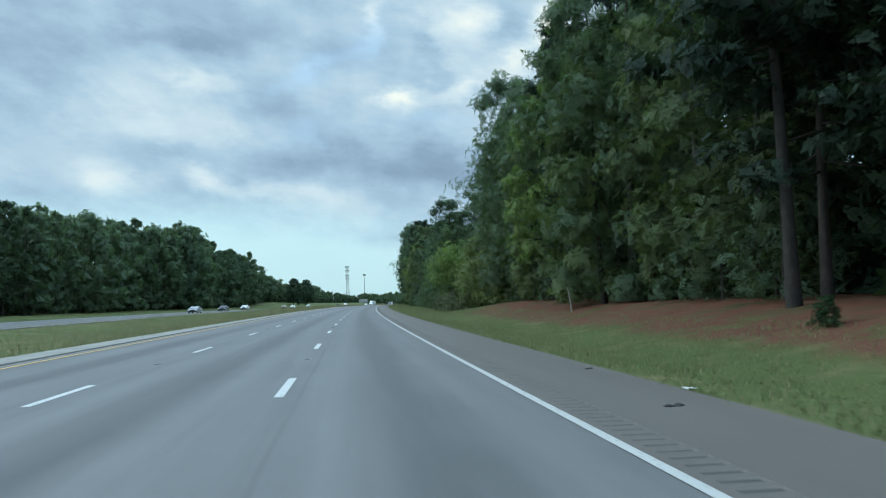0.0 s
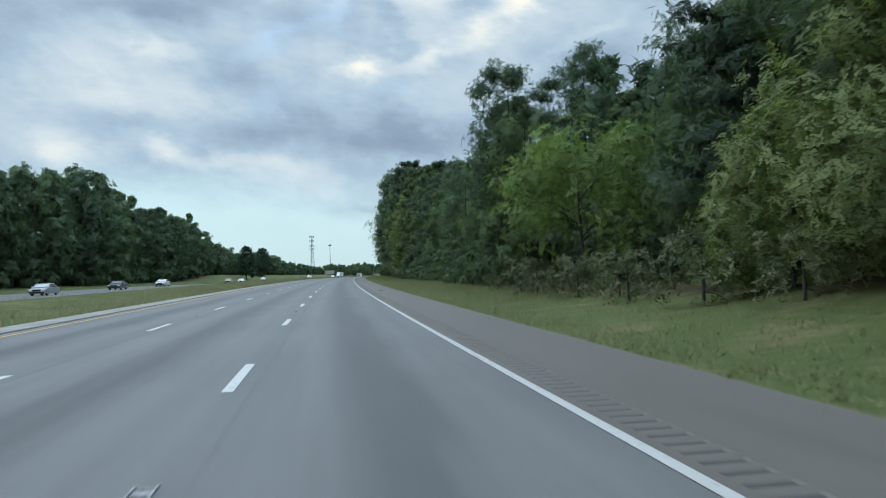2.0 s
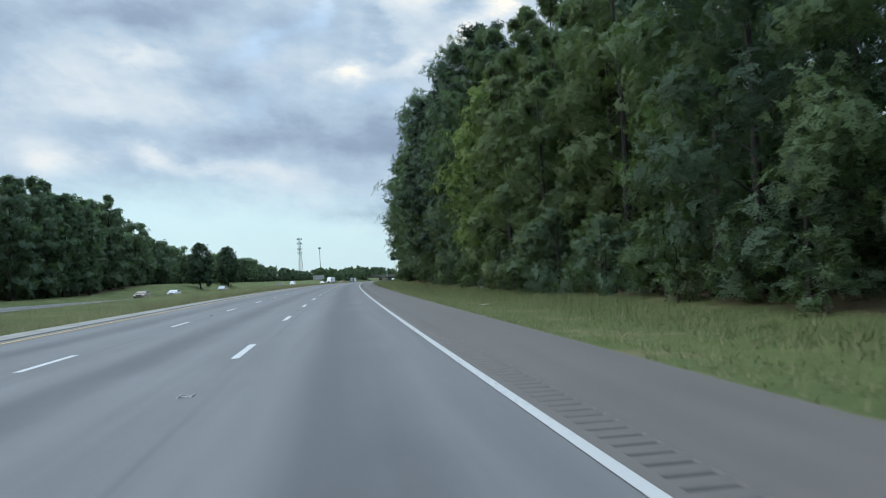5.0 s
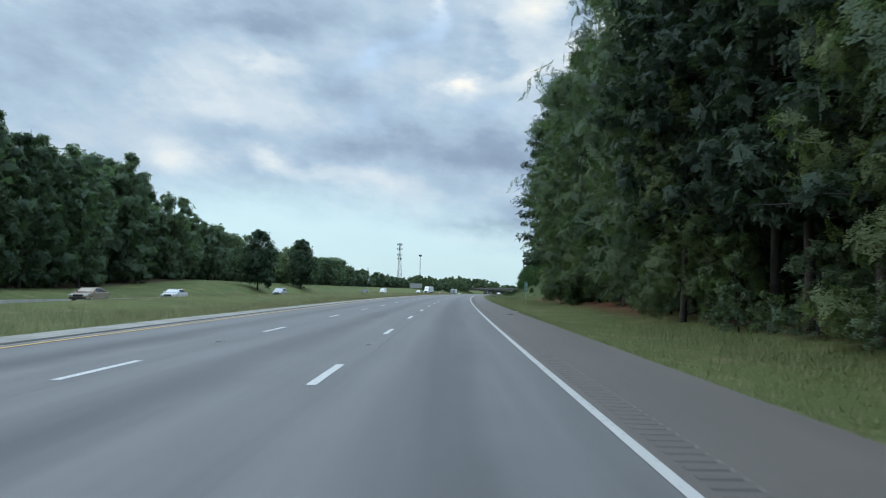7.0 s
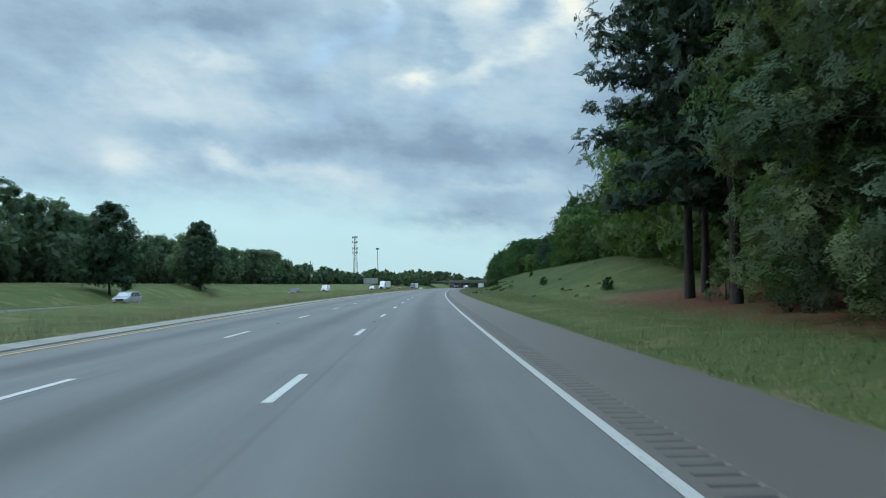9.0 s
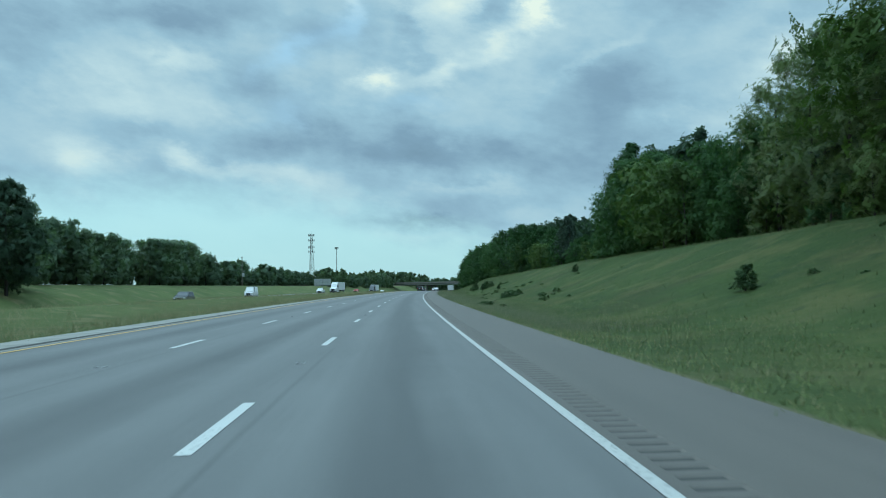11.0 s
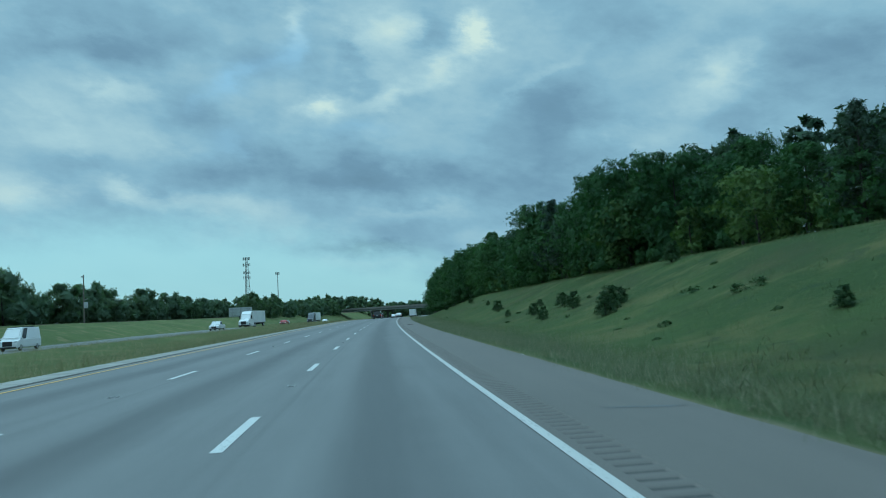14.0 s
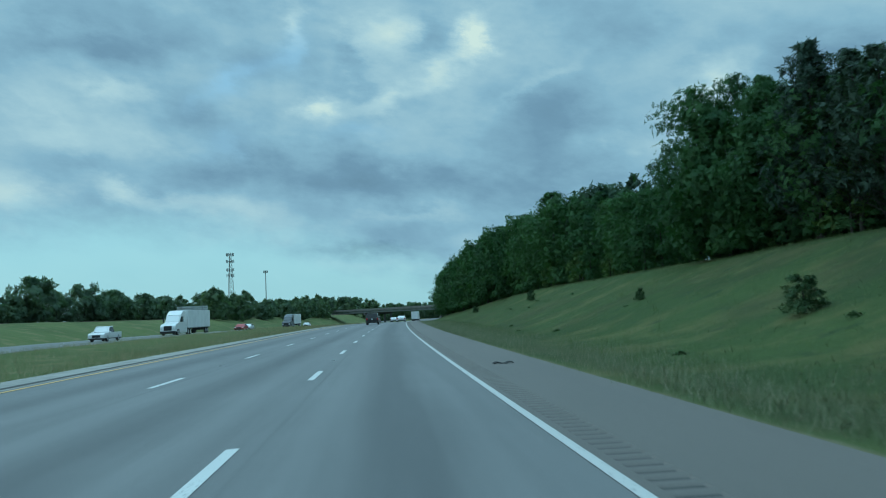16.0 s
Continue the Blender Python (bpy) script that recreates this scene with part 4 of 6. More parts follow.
# ---- trees along the top of the grass slope ----
SLOPE_TALL = [12, 11, 15, 12, 8, 14]
SLOPE = [
    build_tree(LEAF_SLOPE, tree_shape("round", 12, 5.6, 0.2, 24, 11, 17, 0.36, 31, 0.48)),
    build_tree(LEAF_SLOPE, tree_shape("dense", 11, 5.2, 0.2, 24, 10, 17, 0.36, 32, 0.48)),
    build_tree(LEAF_SLOPE, tree_shape("egg", 15, 5.2, 0.5, 28, 11, 16, 0.36, 33, 0.48)),
    build_tree(NEEDLE, tree_shape("cedar", 12, 3.8, 0.4, 80, 3, 12, 0.34, 34, 0.28)),
    build_tree(LEAF_FRESH, tree_shape("round", 8, 4.2, 0.2, 18, 9, 11, 0.38, 35)),
    build_tree(LEAF_OLIVE, tree_shape("round", 14, 5.0, 0.3, 24, 10, 13, 0.42, 36)),
]
SLOPE_LABELS = ["leafy green tree on top of the grass slope", "dense dark green tree on top of the grass slope", "tall dark tree behind the grass slope", "dark spiky cedar on top of the grass slope", "light green tree on top of the grass slope", "mid green open-crowned tree beside the grass slope"]
SLOPE_TOP = [(335, 19), (380, 21), (400, 19.5), (408, 17), (414, 15.5), (424, 14.4), (430, 15.2), (437, 18.0), (446, 19.2), (451, 14.0), (457, 11.0), (464, 9.2), (471, 9.4), (484, 11.4), (497, 13.2), (513, 15.4), (525, 16.8), (531, 16.4), (540, 13.4), (549, 13.5), (557, 15.4), (564, 16.8), (570, 17.2), (576, 15.4), (583, 12.6), (596, 15.2), (619, 18.8), (640, 18.4), (672, 18.4), (700, 17.2), (760, 15.4), (820, 14.6)]


def slope_top(s):
    return profile(s + 2.0, SLOPE_TOP)


def slope_edge(s):
    return profile(s, [(336, 20.5), (370, 23), (400, 26.5), (440, 27), (500, 24), (600, 23.5), (640, 22), (740, 13), (800, 11)])


spots = row(338, 408, (4.8, 6.6), [5, 4, 5, 4], lambda s: slope_edge(s) + R.uniform(-0.6, 1.4), lambda s: slope_top(s) - 0.4 - R.uniform(0, 2.5), SLOPE_TALL)
spots += row(410, 655, (4.8, 7.2), [0, 1, 0, 2, 0, 2, 1], lambda s: slope_edge(s) + R.uniform(-0.6, 2.2), lambda s: slope_top(s) - 0.4 - R.uniform(0, 1.2), SLOPE_TALL)
spots += row(658, 790, (5, 6.5), [0, 1, 2], lambda s: slope_edge(s) + R.uniform(-1, 1), slope_top, SLOPE_TALL)
spots += [(4, 427, 24.6, 1.15, 40), (4, 421.5, 24.8, 1.05, 90), (3, 474, 24, 0.55, 0), (3, 478.5, 24.4, 0.70, 80), (3, 483.5, 24.2, 0.56, 200), (0, 561.5, 22.6, 1.0, 0), (2, 556, 23.0, 0.76, 70), (0, 515.5, 22.2, 0.86, 40), (0, 522.5, 22.8, 0.88, 200), (2, 445.2, 26.6, 0.92, 70), (0, 438.5, 25.6, 1.02, 130), (0, 538.5, 23.5, 0.84, 100), (0, 529, 24.0, 0.9, 300), (0, 452.4, 26.8, 0.80, 10), (1, 458.6, 27.0, 0.58, 120), (3, 549.3, 22.2, 0.94, 0), (3, 546.6, 22.8, 0.82, 90), (3, 544, 22.5, 0.76, 60), (3, 551.6, 23.4, 0.84, 200), (4, 514, 21.5, 0.8, 0), (4, 490, 21.6, 0.6, 0)]
forest(SLOPE, spots, "trees on the grass slope", SLOPE_LABELS)
CREST = [tree_shape("round", 12, 5.0, 0.3, 18, 7, 7, 0.8, 61, 0.45), tree_shape("loose", 15, 4.8, 0.5, 20, 7, 7, 0.8, 62, 0.45)]
deep = row(340, 690, (4.6, 6.2), [0, 1], lambda s: slope_edge(s) + R.uniform(5, 8), lambda s: slope_top(s) + 0.3, [12, 15])
deep += row(345, 720, (11, 14), [0, 1], lambda s: slope_edge(s) + R.uniform(12, 16), lambda s: slope_top(s) + 0.4, [12, 15])
thicket("crest_wood", "dense green wood behind the grass slope", CREST, [DEEP_LEAF, DEEP_LEAF], deep)
brush = row(338, 660, (2.4, 3.6), [0, 1], lambda s: slope_edge(s) + R.uniform(-1.8, 1.2), lambda s: over_road(s, slope_edge(s)) + R.uniform(1.8, 4.4), [4, 5])
thicket("slope_brush", "leafy green brush along the foot of the trees on the slope", UNDER, [LEAF_SLOPE, LEAF_FRESH], brush)

# ---- rank weeds on the slope ----
WEED = [tree_shape("bush", 0.9, 1.1, 0.02, 7, 6, 8, 0.16, 81, 0.5), tree_shape("bush", 0.7, 1.2, 0.02, 7, 6, 8, 0.16, 82, 0.5)]
weeds = []
for _ in range(60):
    s, d = R.uniform(340, 640), R.triangular(4.5, 21, 10)
    weeds.append((R.choice([0, 1]), s, d, R.uniform(0.15, 0.32), R.uniform(0, 360)))
for middle, off, count in ((429.5, 9.6, 14), (433.5, 9.5, 12), (437, 9.7, 8), (412, 10.2, 5), (447, 12.2, 4), (457, 8.6, 5), (478, 13.5, 4), (410.5, 3.9, 8)):
    for _ in range(count):
        weeds.append((R.choice([0, 1]), R.gauss(middle, 1.6), R.gauss(off, 0.6), R.uniform(0.24, 0.52), R.uniform(0, 360)))
thicket("rank_weeds", "dark green rank weeds in patches on the grass slope", WEED, [WEED_LEAF, WEED_LEAF], weeds)

# ---- wood behind the opposite carriageway ----
ACROSS_TALL = [21, 23, 24, 14, 14.8]
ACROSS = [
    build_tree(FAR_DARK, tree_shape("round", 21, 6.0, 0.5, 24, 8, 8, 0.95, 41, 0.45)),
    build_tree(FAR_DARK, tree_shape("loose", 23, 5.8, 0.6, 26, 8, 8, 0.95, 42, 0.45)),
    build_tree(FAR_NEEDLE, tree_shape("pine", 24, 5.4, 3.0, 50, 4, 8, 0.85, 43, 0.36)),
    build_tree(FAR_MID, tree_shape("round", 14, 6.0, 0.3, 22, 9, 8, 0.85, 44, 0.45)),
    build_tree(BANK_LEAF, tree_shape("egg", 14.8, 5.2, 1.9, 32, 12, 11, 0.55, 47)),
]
ACROSS_LABELS = ["tall dark broadleaved tree behind the opposite carriageway"] * 2 + ["tall dark pine behind the opposite carriageway", "round green tree behind the opposite carriageway", "single dark dense tree on the grass bank"]
ACROSS_TOP = [(70, 20.5), (160, 21), (240, 24.5), (255, 26), (275, 23.5), (345, 22.5), (372, 24.5), (386, 22.5), (397, 18.5), (412, 18), (430, 16.5), (450, 14), (475, 14), (530, 14.8), (572, 15.5), (584, 12), (610, 10.2), (900, 10)]


def across_top(s):
    return profile(s, ACROSS_TOP)


spots = row(76, 346, (5.6, 7.4), [0, 1, 2, 0, 1], lambda s: R.uniform(-64, -60.5), across_top, ACROSS_TALL)
spots += row(348, 392, (4.5, 6), [0, 1, 2], lambda s: R.uniform(-71, -66), across_top, ACROSS_TALL)
spots += row(394, 462, (5, 6.5), [3, 3, 0], lambda s: R.uniform(-72, -67), across_top, ACROSS_TALL)
spots += row(466, 580, (5.0, 6.5), [3], lambda s: R.uniform(-74, -66), across_top, ACROSS_TALL)
spots += [(1, 367, -66, 1.08, 30), (4, 403.3, -51.4, 1.0, 0), (4, 448, -52.5, 1.0, 120), (3, 456, -57, 0.9, 60), (3, 474, -63, 0.7, 0), (3, 492, -64, 0.72, 30), (3, 506, -65, 0.75, 30)]
forest(ACROSS, spots, "wood behind the opposite carriageway", ACROSS_LABELS)
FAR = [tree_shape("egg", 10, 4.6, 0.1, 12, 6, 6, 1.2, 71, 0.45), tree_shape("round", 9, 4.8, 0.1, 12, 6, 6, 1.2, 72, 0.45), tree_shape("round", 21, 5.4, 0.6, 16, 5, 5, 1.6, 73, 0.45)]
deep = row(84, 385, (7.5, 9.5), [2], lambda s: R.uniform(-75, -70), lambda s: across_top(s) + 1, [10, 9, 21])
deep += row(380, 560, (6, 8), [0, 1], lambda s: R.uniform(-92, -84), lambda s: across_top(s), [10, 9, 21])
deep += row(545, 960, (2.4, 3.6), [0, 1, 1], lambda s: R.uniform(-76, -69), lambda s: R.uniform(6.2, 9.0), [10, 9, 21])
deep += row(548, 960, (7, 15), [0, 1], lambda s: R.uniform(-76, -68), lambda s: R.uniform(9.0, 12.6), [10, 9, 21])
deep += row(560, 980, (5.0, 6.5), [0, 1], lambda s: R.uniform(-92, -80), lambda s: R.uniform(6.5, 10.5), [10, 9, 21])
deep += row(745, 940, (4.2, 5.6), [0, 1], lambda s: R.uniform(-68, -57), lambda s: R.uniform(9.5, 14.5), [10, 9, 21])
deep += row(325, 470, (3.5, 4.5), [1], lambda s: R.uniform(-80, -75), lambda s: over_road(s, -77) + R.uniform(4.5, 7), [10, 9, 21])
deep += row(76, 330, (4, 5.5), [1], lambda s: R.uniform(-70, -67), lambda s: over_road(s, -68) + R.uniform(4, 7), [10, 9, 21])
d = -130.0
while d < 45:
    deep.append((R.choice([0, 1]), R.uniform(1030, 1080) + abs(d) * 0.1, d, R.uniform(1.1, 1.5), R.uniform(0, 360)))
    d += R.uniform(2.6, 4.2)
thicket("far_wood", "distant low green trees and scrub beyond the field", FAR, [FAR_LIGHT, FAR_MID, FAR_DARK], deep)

# ---- roadside things ----
def part(name, bm, mat, parent, label=""):
    """Links a bmesh as one mesh object under a thing or a part."""
    me = bpy.data.meshes.new(name)
    bm.to_mesh(me)
    bm.free()
    me.materials.append(mat)
    ob = new(name, me)
    ob.parent = parent
    return tagged(ob, label) if label else ob


def box(bm, x0, y0, z0, x1, y1, z1, bevel=0.0):
    made = bmesh.ops.create_cube(bm, size=1.0)["verts"]
    for v in made:
        v.co = Vector(((x0 + x1) / 2 + v.co.x * (x1 - x0), (y0 + y1) / 2 + v.co.y * (y1 - y0), (z0 + z1) / 2 + v.co.z * (z1 - z0)))
    if bevel:
        edges = {e for v in made for e in v.link_edges}
        bmesh.ops.bevel(bm, geom=list(edges), offset=bevel, segments=2, affect="EDGES", profile=0.6)
    return bm


def rod(bm, a, b, r0, r1=None, sides=8):
    a, b = Vector(a), Vector(b)
    r1 = r0 if r1 is None else r1
    m = Matrix.Translation((a + b) / 2) @ (b - a).to_track_quat("Z", "Y").to_matrix().to_4x4()
    bmesh.ops.create_cone(bm, cap_ends=True, segments=sides, radius1=r0, radius2=r1, depth=(b - a).length, matrix=m)
    return bm


def prism(bm, outline, half, narrow=None):
    """A side outline of (y, z) points spread to both sides; narrow(z) scales the half width."""
    left, right = [], []
    for y, z in outline:
        w = half * (narrow(z) if narrow else 1.0)
        left.append(bm.verts.new((-w, y, z)))
        right.append(bm.verts.new((w, y, z)))
    n = len(outline)
    bm.faces.new(left)
    bm.faces.new(list(reversed(right)))
    for i in range(n):
        j = (i + 1) % n
        bm.faces.new((left[j], left[i], right[i], right[j]))
    bmesh.ops.recalc_face_normals(bm, faces=bm.faces[:])
    return bm


STEEL = grainy("galvanised_steel", (0.22, 0.23, 0.24), (0.42, 0.43, 0.44), 3.0, 0.5, 0.002, 0.6)
ANTENNA = grainy("pale_antenna", (0.10, 0.105, 0.11), (0.20, 0.205, 0.21), 4.0, 0.5)
SIGN_GREEN = grainy("green_sign", (0.0, 0.13, 0.10), (0.005, 0.19, 0.14), 6.0, 0.45, 0.0005)
SIGN_WHITE = grainy("white_sign", (0.62, 0.66, 0.66), (0.8, 0.83, 0.83), 8.0, 0.45, 0.0005)
SIGN_BACK = grainy("bare_aluminium", (0.36, 0.38, 0.39), (0.52, 0.54, 0.55), 1.5, 0.5, 0.001, 0.3)
# bridge concrete: its shaded side is put into the darker base colour
BRIDGE_CONCRETE = grainy("weathered_shaded_concrete", (0.085, 0.088, 0.085), (0.15, 0.152, 0.145), 0.4, 0.85, 0.01)
GIRDER = grainy("girder_paint", (0.10, 0.12, 0.12), (0.19, 0.21, 0.21), 0.5, 0.6)
POLE_WOOD = grainy("grey_pole_wood", (0.10, 0.085, 0.07), (0.22, 0.19, 0.16), 2.0, 0.85, 0.01)
RUBBER = grainy("black_rubber", (0.012, 0.012, 0.013), (0.035, 0.035, 0.036), 6.0, 0.8)
LITTER_WHITE = grainy("dirty_white_litter", (0.45, 0.46, 0.46), (0.75, 0.76, 0.75), 10.0, 0.6)
PALE_WOOD = grainy("bleached_wood", (0.22, 0.18, 0.17), (0.42, 0.39, 0.35), 6.0, 0.8)


def words(name, text, size, mat, parent, where):
    curve = bpy.data.curves.new(name, "FONT")
    curve.body, curve.size, curve.align_x, curve.align_y, curve.extrude = text, size, "CENTER", "CENTER", 0.002
    tmp = bpy.data.objects.new(name, curve)
    scene.collection.objects.link(tmp)
    me = bpy.data.meshes.new_from_object(tmp.evaluated_get(bpy.context.evaluated_depsgraph_get()))
    bpy.data.objects.remove(tmp)
    me.materials.clear()
    me.materials.append(mat)
    ob = new(name, me)
    ob.matrix_basis = where
    ob.parent = parent
    return ob


def build_mile_marker():
    root = new("mile_marker_sign")
    root.matrix_basis = set_out(295.2, 4.9)
    bm = bmesh.new()
    rod(bm, (0, 0.03, -0.3), (0, 0.03, 2.1), 0.022)
    part("post", bm, STEEL, root, "thin galvanised steel post")
    panel = part("panel", box(bmesh.new(), -0.15, -0.008, 1.22, 0.15, 0.008, 2.15, 0.006), SIGN_GREEN, root, "narrow upright green sign panel")
    bm = bmesh.new()
    for x0, z0, x1, z1 in ((-0.145, 1.225, -0.135, 2.145), (0.135, 1.225, 0.145, 2.145), (-0.135, 1.225, 0.135, 1.235), (-0.135, 2.135, 0.135, 2.145)):
        box(bm, x0, -0.012, z0, x1, -0.0085, z1)
    part("border", bm, SIGN_WHITE, panel)
    words("lettering", "MILE", 0.12, SIGN_WHITE, panel, pose(0, -0.0095, 2.02, 90, 0, 0))
    for text, z in (("2", 1.76), ("0", 1.42)):
        words("numeral", text, 0.40, SIGN_WHITE, panel, pose(0, -0.0095, z, 90, 0, 0))
    tagged(root, "green mile marker with white numerals on a steel post", "road sign")


build_mile_marker()


def build_lattice_tower(foot, tall):
    root = new("lattice_tower")
    root.location = foot
    corners = [Vector((math.cos(a), math.sin(a), 0)) for a in (0.3, 0.3 + math.tau / 3, 0.3 + 2 * math.tau / 3)]
    spread = lambda z: 4.2 + (1.0 - 4.2) * min(1, z / tall)
    for c in corners:
        bm = bmesh.new()
        rod(bm, c * spread(0), c * spread(tall) + Vector((0, 0, tall)), 0.28, 0.16, 6)
        part("leg", bm, STEEL, root)
    bm = bmesh.new()
    z, level = 0.0, 0
    while z < tall - 3:
        up = z + 3.6
        for i in range(3):
            a, b = corners[i], corners[(i + 1) % 3]
            rod(bm, a * spread(z) + Vector((0, 0, z)), b * spread(up) + Vector((0, 0, up)), 0.10, None, 4)
            rod(bm, b * spread(z) + Vector((0, 0, z)), a * spread(up) + Vector((0, 0, up)), 0.10, None, 4)
            rod(bm, a * spread(up) + Vector((0, 0, up)), b * spread(up) + Vector((0, 0, up)), 0.09, None, 4)
        z = up
    part("bracing", bm, STEEL, root, "crossed steel bracing")
    for z, count, reach in ((tall - 1.0, 12, 3.2), (tall - 7, 9, 3.4), (tall - 14.5, 9, 3.2), (tall - 19.5, 8, 3.2)):
        bm = bmesh.new()
        for k in range(count):
            a = math.tau * k / count
            x, y = reach * math.cos(a), reach * math.sin(a)
            rod(bm, (0, 0, z), (x, y, z), 0.07, None, 4)
            b = math.tau * (k + 1) / count
            rod(bm, (x, y, z), (reach * math.cos(b), reach * math.sin(b), z), 0.07, None, 4)
        ring = part("antenna_frame", bm, STEEL, root)
        for k in range(count):
            a = math.tau * (k + 0.5) / count
            bm = box(bmesh.new(), -0.34, -0.16, -1.3, 0.34, 0.16, 1.4, 0.04)
            bmesh.ops.transform(bm, verts=bm.verts[:], matrix=Matrix.Translation((reach * math.cos(a), reach * math.sin(a), z)) @ Matrix.Rotation(a - math.pi / 2, 4, "Z"))
            part("antenna", bm, ANTENNA, ring)
    bm = bmesh.new()
    rod(bm, (0, 0, tall - 1), (0, 0, tall + 3), 0.06, 0.03, 5)
    part("lightning_rod", bm, STEEL, root)
    tagged(root, "tall grey three-legged lattice tower carrying phone antennas", "radio tower")


def build_monopole(foot, tall):
    root = new("monopole_mast")
    root.location = foot
    bm = bmesh.new()
    rod(bm, (0, 0, 0), (0, 0, tall), 0.75, 0.38, 12)
    part("pole", bm, STEEL, root)
    z = tall - 1.6
    bm = bmesh.new()
    pts = [Vector((2.7 * math.cos(a), 2.7 * math.sin(a), 0)) for a in (0.5, 0.5 + math.tau / 3, 0.5 + 2 * math.tau / 3)]
    for dz in (-1.0, 1.0):
        for i in range(3):
            rod(bm, pts[i] + Vector((0, 0, z + dz)), pts[(i + 1) % 3] + Vector((0, 0, z + dz)), 0.10, None, 5)
            rod(bm, (0, 0, z + dz), pts[i] + Vector((0, 0, z + dz)), 0.10, None, 5)
    deck = part("antenna_frame", bm, STEEL, root)
    for i in range(3):
        for f in (0.08, 0.36, 0.64, 0.92):
            p = pts[i].lerp(pts[(i + 1) % 3], f)
            bm = box(bmesh.new(), p.x - 0.2, p.y - 0.2, z - 1.3, p.x + 0.2, p.y + 0.2, z + 1.5, 0.05)
            part("antenna", bm, ANTENNA, deck)
    tagged(root, "slim grey steel monopole with a square antenna head", "radio mast")


build_lattice_tower((-3.3, 1215.7, 2.0), 60.5)
build_monopole((26.4, 1368.6, 2.0), 54.0)


def build_camera_pole():
    root = new("utility_pole")
    root.matrix_basis = set_out(603.5, -63.0)
    bm = bmesh.new()
    rod(bm, (0, 0, -0.5), (0, 0, 9.7), 0.14, 0.10, 10)
    part("pole", bm, POLE_WOOD, root)
    bm = box(bmesh.new(), 0.1, -0.35, 3.0, 0.75, 0.2, 4.2, 0.04)
    part("cabinet", bm, SIGN_BACK, root, "grey metal equipment cabinet")
    bm = bmesh.new()
    rod(bm, (-0.1, 0, 4.6), (0.9, -0.2, 4.9), 0.05, None, 6)
    part("bracket", bm, STEEL, root)
    bm = box(bmesh.new(), -0.2, -0.7, 9.2, 0.25, -0.1, 9.45, 0.05)
    part("lamp_head", bm, STEEL, root)
    tagged(root, "tall thin pole with a grey cabinet half way up", "pole")


build_camera_pole()


def build_sign_back():
    """A wide guide sign for the other carriageway, seen from behind."""
    root = new("guide_sign")
    root.matrix_basis = set_out(712, -57.0, 8)
    for k in range(9):
        x = -3.9 + 0.87 * k
        part("panel", box(bmesh.new(), x, -0.03, 1.2, x + 0.85, 0.03, 4.3, 0.01), SIGN_BACK, root)
    for x in (-2.6, 0, 2.6):
        bm = box(bmesh.new(), x - 0.09, -0.28, -0.5, x + 0.09, -0.06, 4.4)
        part("post", bm, STEEL, root)
    for z in (1.6, 2.7, 3.8):
        bm = box(bmesh.new(), -3.8, -0.06, z - 0.05, 3.8, -0.032, z + 0.05)
        part("rail", bm, STEEL, root)
    tagged(root, "wide grey back of a road sign on three posts", "road sign")


build_sign_back()


def build_bridge():
    """Road bridge crossing over both carriageways at a slant."""
    root = new("road_bridge")
    a, b = place(845, 34, 0), place(985, -92, 0)
    floor_level = place(900, -5).z
    along = (b - a)
    along.z = 0
    length = along.length
    root.matrix_basis = Matrix.Translation((a.x, a.y, 0)) @ Matrix.Rotation(math.atan2(along.y, along.x), 4, "Z")
    soffit = floor_level + 5.2
    part("deck", box(bmesh.new(), -30, -5.5, soffit + 1.1, length + 30, 5.5, soffit + 1.4), BRIDGE_CONCRETE, root, "weathered concrete bridge deck in a shade-dark tone")
    for y in (-5.4, 5.1):
        part("parapet", box(bmesh.new(), -30, y, soffit + 1.4, length + 30, y + 0.3, soffit + 2.1, 0.03), BRIDGE_CONCRETE, root)
    for y in (-4.6, -2.3, 0, 2.3, 4.6):
        bm = box(bmesh.new(), -2, y - 0.2, soffit, length + 2, y + 0.2, soffit + 0.12)
        box(bm, -2, y - 0.05, soffit + 0.12, length + 2, y + 0.05, soffit + 1.0)
        box(bm, -2, y - 0.2, soffit + 1.0, length + 2, y + 0.2, soffit + 1.1)
        part("girder", bm, GIRDER, root, "dark painted steel girder")
    for f in (0.19, 0.46, 0.52, 0.80):
        x = length * f
        pier = part("pier", box(bmesh.new(), x - 0.6, -5.2, soffit - 1.0, x + 0.6, 5.2, soffit, 0.05), BRIDGE_CONCRETE, root)
        for y in (-4.0, 0, 4.0):
            bm = bmesh.new()
            rod(bm, (x, y, floor_level - 2), (x, y, soffit - 1.0), 0.5, None, 14)
            part("column", bm, BRIDGE_CONCRETE, pier)
    for x0, x1 in ((-32, -2), (length + 2, length + 32)):
        part("abutment", box(bmesh.new(), x0, -5.6, floor_level - 2, x1, 5.6, soffit + 1.1), BRIDGE_CONCRETE, root)
    tagged(root, "grey concrete road bridge crossing over the motorway", "bridge")


build_bridge()


